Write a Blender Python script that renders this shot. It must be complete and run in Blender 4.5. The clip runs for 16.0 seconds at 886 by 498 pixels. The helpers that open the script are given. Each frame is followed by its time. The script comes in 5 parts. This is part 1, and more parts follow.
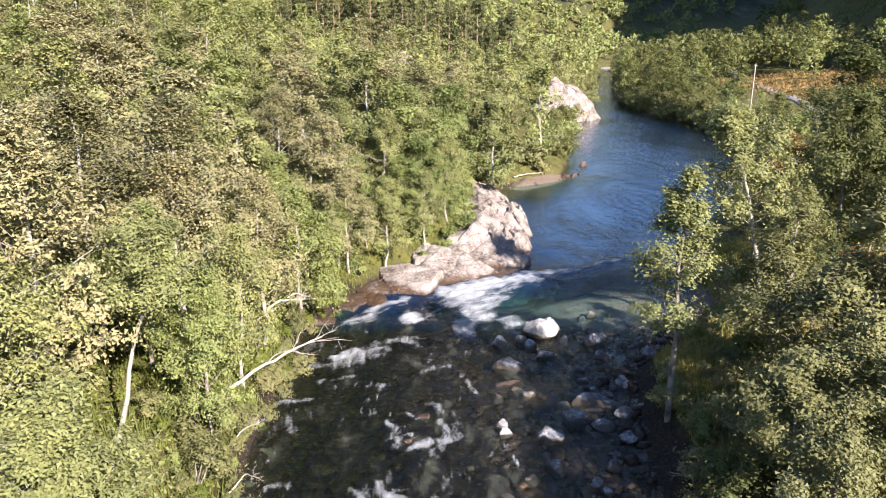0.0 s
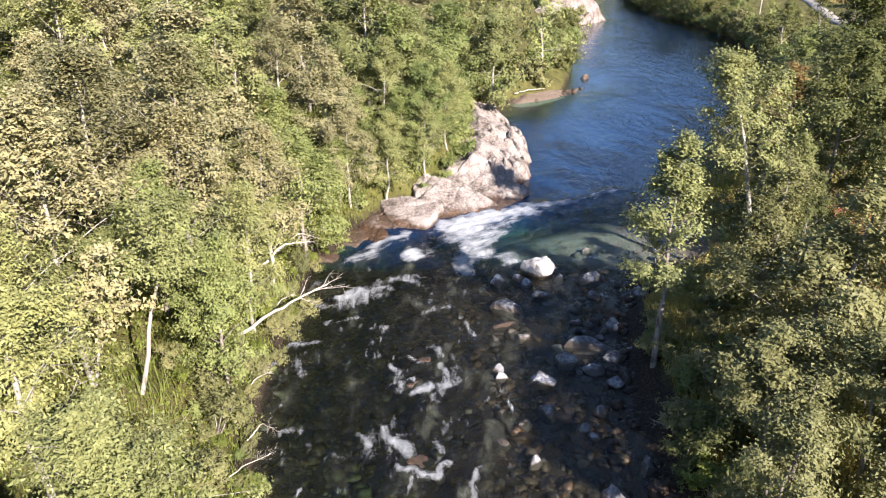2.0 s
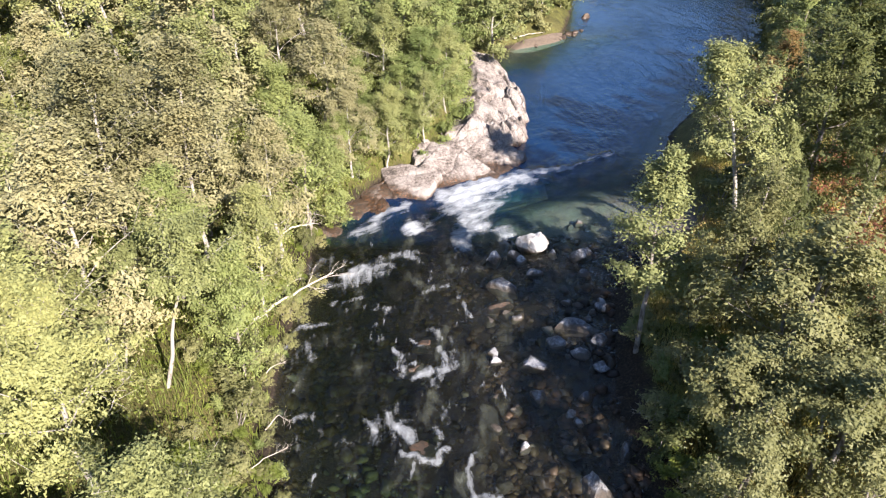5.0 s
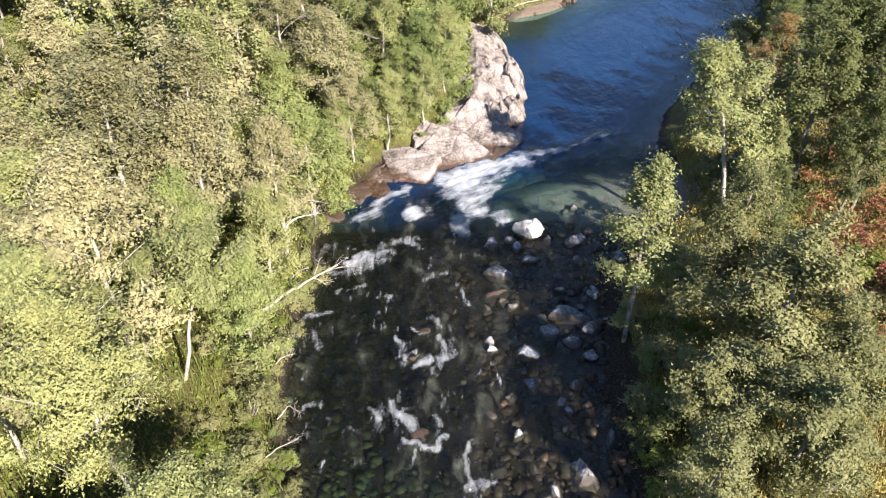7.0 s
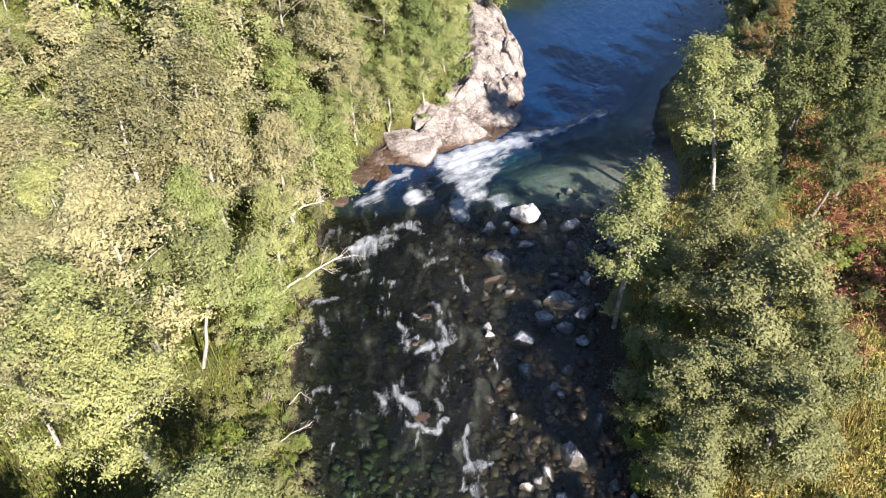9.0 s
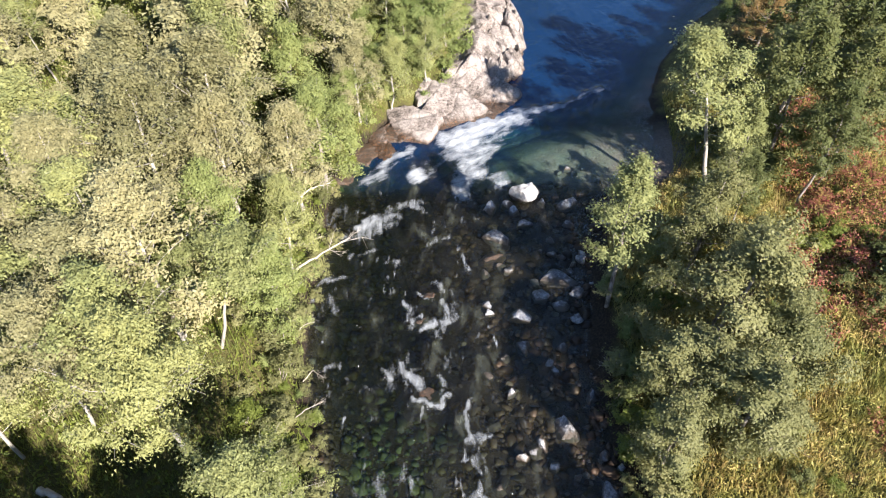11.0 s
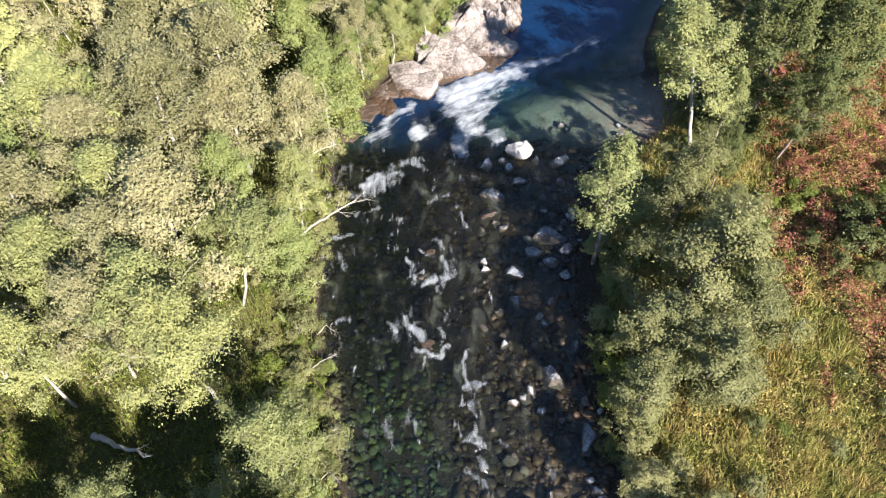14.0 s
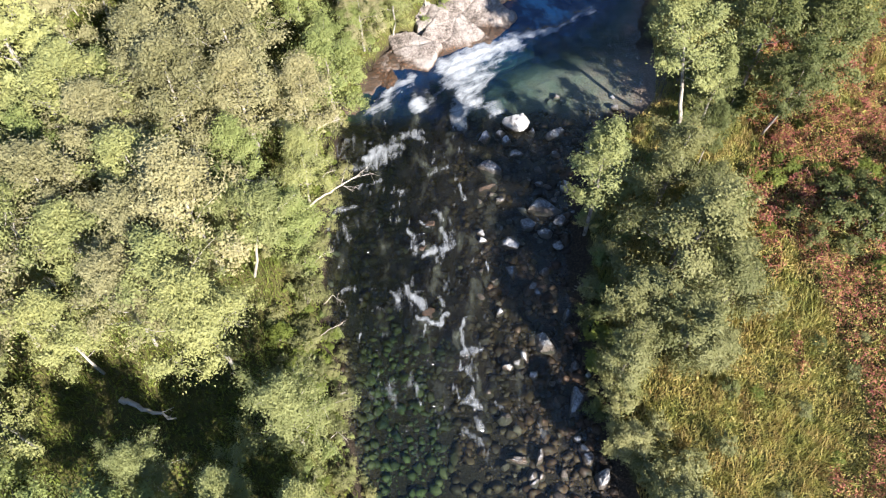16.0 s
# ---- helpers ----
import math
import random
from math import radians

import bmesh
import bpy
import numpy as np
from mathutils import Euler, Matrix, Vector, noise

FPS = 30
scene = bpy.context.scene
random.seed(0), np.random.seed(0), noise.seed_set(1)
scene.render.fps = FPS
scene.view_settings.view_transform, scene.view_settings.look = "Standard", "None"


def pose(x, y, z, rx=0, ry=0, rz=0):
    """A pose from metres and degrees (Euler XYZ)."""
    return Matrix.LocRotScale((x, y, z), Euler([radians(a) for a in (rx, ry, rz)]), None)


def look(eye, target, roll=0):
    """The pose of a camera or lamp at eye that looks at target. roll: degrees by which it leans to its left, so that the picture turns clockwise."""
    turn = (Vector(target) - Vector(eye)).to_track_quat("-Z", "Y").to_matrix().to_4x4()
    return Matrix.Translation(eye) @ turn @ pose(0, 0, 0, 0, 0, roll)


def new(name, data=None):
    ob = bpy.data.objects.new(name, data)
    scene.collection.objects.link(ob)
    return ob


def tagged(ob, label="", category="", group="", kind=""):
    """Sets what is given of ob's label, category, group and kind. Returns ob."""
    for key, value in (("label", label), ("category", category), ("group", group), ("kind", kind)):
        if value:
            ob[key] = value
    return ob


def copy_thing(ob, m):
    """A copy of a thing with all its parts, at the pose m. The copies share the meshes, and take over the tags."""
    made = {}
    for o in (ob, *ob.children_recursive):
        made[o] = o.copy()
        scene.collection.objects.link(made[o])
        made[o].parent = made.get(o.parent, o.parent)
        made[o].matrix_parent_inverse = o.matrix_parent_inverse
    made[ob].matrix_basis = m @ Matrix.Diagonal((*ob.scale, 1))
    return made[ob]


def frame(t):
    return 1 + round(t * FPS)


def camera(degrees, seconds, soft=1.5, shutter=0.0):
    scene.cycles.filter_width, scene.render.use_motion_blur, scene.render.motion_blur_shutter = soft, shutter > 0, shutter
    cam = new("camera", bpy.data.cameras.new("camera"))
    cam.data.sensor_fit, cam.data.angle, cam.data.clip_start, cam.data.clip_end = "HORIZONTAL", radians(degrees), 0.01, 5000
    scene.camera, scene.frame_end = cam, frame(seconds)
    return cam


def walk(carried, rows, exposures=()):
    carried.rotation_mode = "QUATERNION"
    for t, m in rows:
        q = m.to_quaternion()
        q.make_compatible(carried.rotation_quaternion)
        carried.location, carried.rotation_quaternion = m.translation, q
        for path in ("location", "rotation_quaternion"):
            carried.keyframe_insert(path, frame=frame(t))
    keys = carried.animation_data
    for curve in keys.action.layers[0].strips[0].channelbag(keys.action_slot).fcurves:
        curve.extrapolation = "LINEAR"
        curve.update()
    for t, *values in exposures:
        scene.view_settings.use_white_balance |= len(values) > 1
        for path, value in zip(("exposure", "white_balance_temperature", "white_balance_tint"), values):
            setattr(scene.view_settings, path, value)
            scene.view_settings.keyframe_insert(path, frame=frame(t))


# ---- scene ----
cam = camera(64.1, 16.0, soft=1.1)
METRES, EYE, TILT, LEAN, TURN = 22.0, 14.55, -16.6, 0.0, 0.0
ROWS = [
    (0.0, 0.0, 0.0, 0.0, 0.0, 0.0, 0.0),
    (0.5, -0.0011, -0.0083, 0.0284, -0.02, -2.33, -0.03),
    (1.0, -0.0009, -0.0176, 0.0572, -0.02, -4.44, -0.05),
    (1.5, -0.0012, -0.0275, 0.0866, -0.03, -6.54, -0.05),
    (2.0, -0.0015, -0.0367, 0.1159, -0.04, -8.64, -0.07),
    (2.5, -0.0014, -0.0457, 0.1454, -0.05, -10.74, -0.08),
    (3.0, -0.0016, -0.053, 0.1755, -0.05, -12.16, -0.07),
    (3.5, -0.0015, -0.0602, 0.2062, -0.07, -13.0, -0.08),
    (4.0, -0.0022, -0.0669, 0.2356, -0.09, -13.87, -0.07),
    (6.5, 0.0011, -0.1097, 0.3862, -0.13, -19.23, 0.03),
    (7.0, 0.0011, -0.1194, 0.4156, -0.13, -20.28, 0.04),
    (7.5, 0.0008, -0.1293, 0.4462, -0.14, -21.34, 0.05),
    (8.0, 0.0012, -0.1381, 0.4765, -0.15, -22.38, 0.06),
    (8.5, -0.0005, -0.1473, 0.5063, -0.19, -23.46, 0.08),
    (9.0, -0.0008, -0.1553, 0.5367, -0.2, -24.53, 0.09),
    (11.5, -0.0066, -0.203, 0.6825, -0.23, -30.03, 0.19),
    (12.0, -0.0058, -0.212, 0.7129, -0.23, -31.26, 0.19),
    (12.5, -0.0053, -0.2214, 0.7427, -0.24, -32.47, 0.21),
    (13.0, -0.0038, -0.2307, 0.775, -0.23, -33.68, 0.25),
    (13.5, -0.0034, -0.2398, 0.8072, -0.25, -34.89, 0.27),
    (14.0, -0.0042, -0.2485, 0.838, -0.27, -36.1, 0.28),
    (14.5, -0.0042, -0.2578, 0.8688, -0.28, -37.29, 0.3),
    (15.0, -0.005, -0.2675, 0.8986, -0.28, -38.45, 0.31),
    (15.5, -0.0049, -0.2761, 0.9297, -0.32, -39.51, 0.29),
    (16.0, -0.001, -0.2851, 0.9575, -0.29, -40.5, 0.36),
]
walk(cam, [(t, pose(0, 0, EYE, TILT, LEAN, TURN) @ pose(METRES * x, METRES * y, METRES * z, 90 + pitch, roll, yaw)) for t, x, y, z, yaw, pitch, roll in ROWS],
     [(0.0, 1.78, 6600, 19.5), (4.0, 1.77, 6580, 18.0), (9.0, 1.77, 6530, 15.0), (16.0, 1.80, 6430, 12.5)])

# ---- light ----
SUN_AZ, SUN_EL = radians(144.5), radians(32)
sun_way = Vector((math.sin(SUN_AZ) * math.cos(SUN_EL), math.cos(SUN_AZ) * math.cos(SUN_EL), math.sin(SUN_EL)))
world = bpy.data.worlds.new("sky")
scene.world = world
world.use_nodes = True
wn = world.node_tree.nodes
sky = wn.new("ShaderNodeTexSky")
sky.sky_type, sky.sun_disc, sky.sun_elevation, sky.sun_rotation = "NISHITA", False, SUN_EL, SUN_AZ
sky.air_density, sky.dust_density, sky.ozone_density = 1.0, 0.1, 4.5
world.node_tree.links.new(sky.outputs[0], wn["Background"].inputs[0])
wn["Background"].inputs[1].default_value = 0.078
lamp = bpy.data.lights.new("sun", "SUN")
lamp.energy, lamp.angle, lamp.color = 5.0, radians(0.55), (1.0, 0.94, 0.84)
new("sun", lamp).matrix_world = look(sun_way * 200, (0, 0, 0))


# ---- materials ----
def mat(name):
    m = bpy.data.materials.new(name)
    m.use_nodes = True
    nt = m.node_tree
    nt.nodes.clear()
    return m, nt


def node(nt, kind, **kw):
    n = nt.nodes.new("ShaderNode" + kind)
    for k, v in kw.items():
        if k in n.inputs:
            n.inputs[k].default_value = v
    return n


def wire(nt, a, b):
    nt.links.new(a, b)


def noise_tex(nt, scale, detail=4, rough=0.6, vec=None, distort=0.0):
    n = node(nt, "TexNoise", Scale=scale, Detail=detail, Roughness=rough, Distortion=distort)
    if vec is not None:
        wire(nt, vec, n.inputs["Vector"])
    return n.outputs["Fac"]


def ramp(nt, fac, stops):
    r = nt.nodes.new("ShaderNodeValToRGB")
    el = r.color_ramp.elements
    while len(el) < len(stops):
        el.new(0.5)
    for e, (p, c) in zip(el, stops):
        e.position, e.color = p, (*c, 1)
    wire(nt, fac, r.inputs[0])
    return r.outputs[0]


def math_node(nt, op, a, b=0.0, clamp=False):
    n = nt.nodes.new("ShaderNodeMath")
    n.operation, n.use_clamp = op, clamp
    for i, v in enumerate((a, b)):
        if isinstance(v, (int, float)):
            n.inputs[i].default_value = v
        else:
            wire(nt, v, n.inputs[i])
    return n.outputs[0]


def mix_col(nt, fac, a, b, how="MIX"):
    n = nt.nodes.new("ShaderNodeMix")
    n.data_type, n.blend_type = "RGBA", how
    for i, v in ((0, fac), (6, a), (7, b)):
        if isinstance(v, (int, float)):
            n.inputs[i].default_value = v
        elif isinstance(v, tuple):
            n.inputs[i].default_value = (*v, 1)
        else:
            wire(nt, v, n.inputs[i])
    return n.outputs[2]


def bump(nt, height, strength, dist):
    b = node(nt, "Bump", Strength=strength, Distance=dist)
    wire(nt, height, b.inputs["Height"])
    return b.outputs[0]


def finish(nt, shader):
    o = nt.nodes.new("ShaderNodeOutputMaterial")
    wire(nt, shader, o.inputs[0])


def principled(nt, color, rough=0.8, normal=None, spec=0.3):
    p = nt.nodes.new("ShaderNodeBsdfPrincipled")
    if isinstance(color, tuple):
        p.inputs["Base Color"].default_value = (*color, 1)
    else:
        wire(nt, color, p.inputs["Base Color"])
    if isinstance(rough, (int, float)):
        p.inputs["Roughness"].default_value = rough
    else:
        wire(nt, rough, p.inputs["Roughness"])
    p.inputs["Specular IOR Level"].default_value = spec
    if normal is not None:
        wire(nt, normal, p.inputs["Normal"])
    return p.outputs[0]


def position(nt):
    g = nt.nodes.new("ShaderNodeNewGeometry")
    return g


def leaf_material(name, stops, trans=0.2, vary=0.5, each=0.27, patch=0.55, weight=0.7, lift=0.0):
    """Foliage: colour by leaf and by plant, some light passing through."""
    m, nt = mat(name)
    g = nt.nodes.new("ShaderNodeNewGeometry")
    o = nt.nodes.new("ShaderNodeObjectInfo")
    big = noise_tex(nt, patch, 2, 0.5, g.outputs["Position"])
    f = math_node(nt, "MULTIPLY", g.outputs["Random Per Island"], each)
    f = math_node(nt, "ADD", f, math_node(nt, "MULTIPLY", o.outputs["Random"], vary))
    f = math_node(nt, "ADD", f, math_node(nt, "MULTIPLY", math_node(nt, "SUBTRACT", big, 0.5 - lift / weight), weight), True)
    col = ramp(nt, f, stops)
    d = principled(nt, col, 0.55, None, 0.18)
    t = node(nt, "BsdfTranslucent")
    wire(nt, mix_col(nt, 0.5, col, (0.32, 0.33, 0.06)), t.inputs[0])
    mx = node(nt, "MixShader")
    mx.inputs[0].default_value = trans
    wire(nt, d, mx.inputs[1]), wire(nt, t.outputs[0], mx.inputs[2])
    finish(nt, mx.outputs[0])
    return m


LEAF_BIRCH = leaf_material("birch_leaves", [(0.0, (0.119, 0.134, 0.051)), (0.35, (0.205, 0.223, 0.089)), (0.7, (0.281, 0.285, 0.109)), (1.0, (0.310, 0.302, 0.123))], vary=0.4, lift=0.05)
LEAF_OLIVE = leaf_material("olive_leaves", [(0.0, (0.137, 0.134, 0.063)), (0.4, (0.251, 0.235, 0.122)), (0.8, (0.319, 0.290, 0.149)), (1.0, (0.341, 0.296, 0.154))])
LEAF_GREEN = leaf_material("green_leaves", [(0.0, (0.112, 0.149, 0.049)), (0.5, (0.212, 0.244, 0.085)), (1.0, (0.334, 0.328, 0.123))])
LEAF_WILLOW = leaf_material("willow_leaves", [(0.0, (0.107, 0.116, 0.047)), (0.5, (0.197, 0.196, 0.084)), (1.0, (0.287, 0.262, 0.113))])
LEAF_AUTUMN = leaf_material("autumn_leaves", [(0.0, (0.140, 0.095, 0.039)), (0.5, (0.216, 0.138, 0.058)), (1.0, (0.259, 0.180, 0.065))])
LEAF_RED = leaf_material("fireweed_leaves", [(0.0, (0.12, 0.14, 0.035)), (0.22, (0.31, 0.29, 0.07)), (0.36, (0.35, 0.17, 0.085)), (0.52, (0.33, 0.09, 0.085)), (0.68, (0.21, 0.062, 0.068)), (0.84, (0.33, 0.22, 0.09)), (1.0, (0.42, 0.39, 0.10))], 0.25, 0.0, 0.38, 1.1, 2.2, 0.32)
LEAF_GRASS = leaf_material("meadow_grass", [(0.0, (0.15, 0.17, 0.05)), (0.28, (0.29, 0.28, 0.08)), (0.5, (0.42, 0.36, 0.12)), (0.7, (0.37, 0.28, 0.10)), (0.86, (0.26, 0.15, 0.07)), (1.0, (0.40, 0.36, 0.11))], 0.25, 0.0, 0.4, 0.9, 1.8, 0.28)
LEAF_BANK = leaf_material("bank_grass", [(0.0, (0.11, 0.14, 0.03)), (0.5, (0.21, 0.235, 0.05)), (1.0, (0.34, 0.32, 0.08))], 0.3, 0.0)
# dark green leaves with shade put into the colour, mainly for the right bank
LEAF_SHADE_GREEN = leaf_material("shade_green_leaves", [(0.0, (0.061, 0.077, 0.027)), (0.5, (0.117, 0.128, 0.045)), (1.0, (0.200, 0.192, 0.071))])
LEAF_DARK = leaf_material("pine_needles", [(0.0, (0.06, 0.075, 0.035)), (0.5, (0.13, 0.14, 0.06)), (1.0, (0.23, 0.22, 0.10))])


def bark_material(name, light, dark, amount):
    m, nt = mat(name)
    g = position(nt)
    mp = node(nt, "Mapping")
    mp.inputs["Scale"].default_value = (1, 1, 0.35)
    wire(nt, g.outputs["Position"], mp.inputs[0])
    n1 = noise_tex(nt, 9, 4, 0.7, mp.outputs[0])
    n2 = noise_tex(nt, 2.3, 3, 0.5, g.outputs["Position"])
    f = math_node(nt, "ADD", math_node(nt, "MULTIPLY", n1, 0.7), math_node(nt, "MULTIPLY", n2, 0.3))
    col = ramp(nt, f, [(amount - 0.08, dark), (amount + 0.06, light), (1.0, tuple(min(1, c * 1.15) for c in light))])
    finish(nt, principled(nt, col, 0.75, bump(nt, n1, 0.5, 0.02)))
    return m


BARK_BIRCH = bark_material("birch_bark", (0.33, 0.305, 0.27), (0.12, 0.10, 0.085), 0.42)
BARK_GREY = bark_material("grey_bark", (0.26, 0.23, 0.20), (0.09, 0.075, 0.06), 0.48)
BARK_DEAD = bark_material("bleached_wood", (0.40, 0.36, 0.31), (0.22, 0.19, 0.16), 0.40)
BARK_PINE = bark_material("pine_bark", (0.24, 0.17, 0.12), (0.10, 0.06, 0.04), 0.48)


def rock_material(name, pale, mid, dark, wet=0.45, rust=0.5, level=-0.12):
    """Granite with dark blotches and slanting streaks, cracks and a wet rusty band at the water line."""
    m, nt = mat(name)
    g = position(nt)
    p = g.outputs["Position"]
    big = noise_tex(nt, 0.8, 5, 0.62, p)
    fine = noise_tex(nt, 7.0, 6, 0.7, p)
    v = nt.nodes.new("ShaderNodeTexVoronoi")
    v.feature = "DISTANCE_TO_EDGE"
    v.inputs["Scale"].default_value = 0.33
    wob = nt.nodes.new("ShaderNodeVectorMath")
    wob.operation = "ADD"
    nz = node(nt, "TexNoise", Scale=1.3, Detail=3)
    wire(nt, p, nz.inputs["Vector"])
    wire(nt, nz.outputs["Color"], wob.inputs[0]), wire(nt, p, wob.inputs[1])
    wire(nt, wob.outputs[0], v.inputs["Vector"])
    crack = math_node(nt, "MULTIPLY", v.outputs["Distance"], 22.0, True)
    f = math_node(nt, "ADD", math_node(nt, "MULTIPLY", big, 0.55), math_node(nt, "MULTIPLY", fine, 0.45))
    col = ramp(nt, f, [(0.38, dark), (0.47, mid), (0.56, pale), (0.85, tuple(min(0.8, c * 1.12) for c in pale))])
    col = mix_col(nt, math_node(nt, "MULTIPLY", math_node(nt, "SUBTRACT", 1.0, crack), math_node(nt, "MULTIPLY", ramp(nt, noise_tex(nt, 0.6, 2, 0.5, p), [(0.45, (0, 0, 0)), (0.6, (1, 1, 1))]), 0.6)), col, (0.10, 0.085, 0.07))
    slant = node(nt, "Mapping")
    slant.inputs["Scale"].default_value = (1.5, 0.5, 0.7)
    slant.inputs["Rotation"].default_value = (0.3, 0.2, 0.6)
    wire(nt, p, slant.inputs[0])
    dark_streak = ramp(nt, noise_tex(nt, 1.5, 7, 0.72, slant.outputs[0], 0.7), [(0.50, (0, 0, 0)), (0.60, (1, 1, 1))])
    col = mix_col(nt, math_node(nt, "MULTIPLY", dark_streak, 0.42), col, dark)
    s = nt.nodes.new("ShaderNodeSeparateXYZ")
    wire(nt, p, s.inputs[0])
    z = math_node(nt, "ADD", s.outputs[2], math_node(nt, "MULTIPLY", math_node(nt, "SUBTRACT", big, 0.5), 0.9))
    band = math_node(nt, "SUBTRACT", 1.0, math_node(nt, "MULTIPLY", math_node(nt, "SUBTRACT", z, level), 1.0 / wet), True)
    rusty = mix_col(nt, rust, (0.07, 0.06, 0.05), ramp(nt, fine, [(0.38, (0.022, 0.016, 0.012)), (0.52, (0.06, 0.034, 0.019)), (0.68, (0.19, 0.078, 0.028))]))
    col = mix_col(nt, band, col, rusty)
    rough = math_node(nt, "SUBTRACT", 0.85, math_node(nt, "MULTIPLY", band, 0.5))
    h = math_node(nt, "ADD", math_node(nt, "MULTIPLY", fine, 0.5), math_node(nt, "MULTIPLY", crack, 0.12))
    finish(nt, principled(nt, col, rough, bump(nt, h, 1.0, 0.2), 0.4))
    return m


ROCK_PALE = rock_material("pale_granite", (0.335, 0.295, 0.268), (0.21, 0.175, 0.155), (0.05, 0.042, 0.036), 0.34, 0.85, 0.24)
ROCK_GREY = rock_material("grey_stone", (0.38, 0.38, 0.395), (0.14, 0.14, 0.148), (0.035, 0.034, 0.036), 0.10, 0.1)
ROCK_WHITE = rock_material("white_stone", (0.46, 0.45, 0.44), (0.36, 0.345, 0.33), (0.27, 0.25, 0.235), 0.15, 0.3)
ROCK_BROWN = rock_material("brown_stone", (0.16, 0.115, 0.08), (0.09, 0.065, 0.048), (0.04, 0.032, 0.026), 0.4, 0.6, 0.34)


def cobble_material():
    m, nt = mat("river_cobbles")
    g = position(nt)
    o = nt.nodes.new("ShaderNodeObjectInfo")
    r = math_node(nt, "FRACT", math_node(nt, "ADD", g.outputs["Random Per Island"], o.outputs["Random"]))
    n = noise_tex(nt, 6, 4, 0.65, g.outputs["Position"])
    zone = noise_tex(nt, 0.25, 2, 0.5, g.outputs["Position"])
    col = ramp(nt, r, [(0.0, (0.008, 0.006, 0.005)), (0.3, (0.018, 0.014, 0.010)), (0.6, (0.034, 0.027, 0.017)), (0.85, (0.06, 0.044, 0.028)), (0.97, (0.095, 0.075, 0.05)), (1.0, (0.2, 0.185, 0.15))])
    col = mix_col(nt, ramp(nt, zone, [(0.4, (0, 0, 0)), (0.6, (1, 1, 1))]), col, mix_col(nt, 0.6, col, (0.11, 0.06, 0.035)))
    sp = nt.nodes.new("ShaderNodeSeparateXYZ")
    wire(nt, g.outputs["Position"], sp.inputs[0])
    side = math_node(nt, "ADD", math_node(nt, "MULTIPLY", math_node(nt, "ADD", sp.outputs[0], 2.4), 0.30), math_node(nt, "MULTIPLY", math_node(nt, "SUBTRACT", zone, 0.5), 1.6))
    algae = math_node(nt, "MULTIPLY", math_node(nt, "SUBTRACT", 1.0, math_node(nt, "MULTIPLY", side, side), True), math_node(nt, "MULTIPLY", math_node(nt, "SUBTRACT", 21.0, sp.outputs[1]), 0.25, True))
    col = mix_col(nt, math_node(nt, "MULTIPLY", algae, 0.8), col, mix_col(nt, r, (0.022, 0.04, 0.018), (0.105, 0.14, 0.055)))
    col = mix_col(nt, 0.7, col, ramp(nt, n, [(0.3, (0.4, 0.4, 0.36)), (0.7, (1, 1, 1))]), "MULTIPLY")
    finish(nt, principled(nt, col, 0.6, bump(nt, n, 0.5, 0.03), 0.3))
    return m


COBBLE = cobble_material()


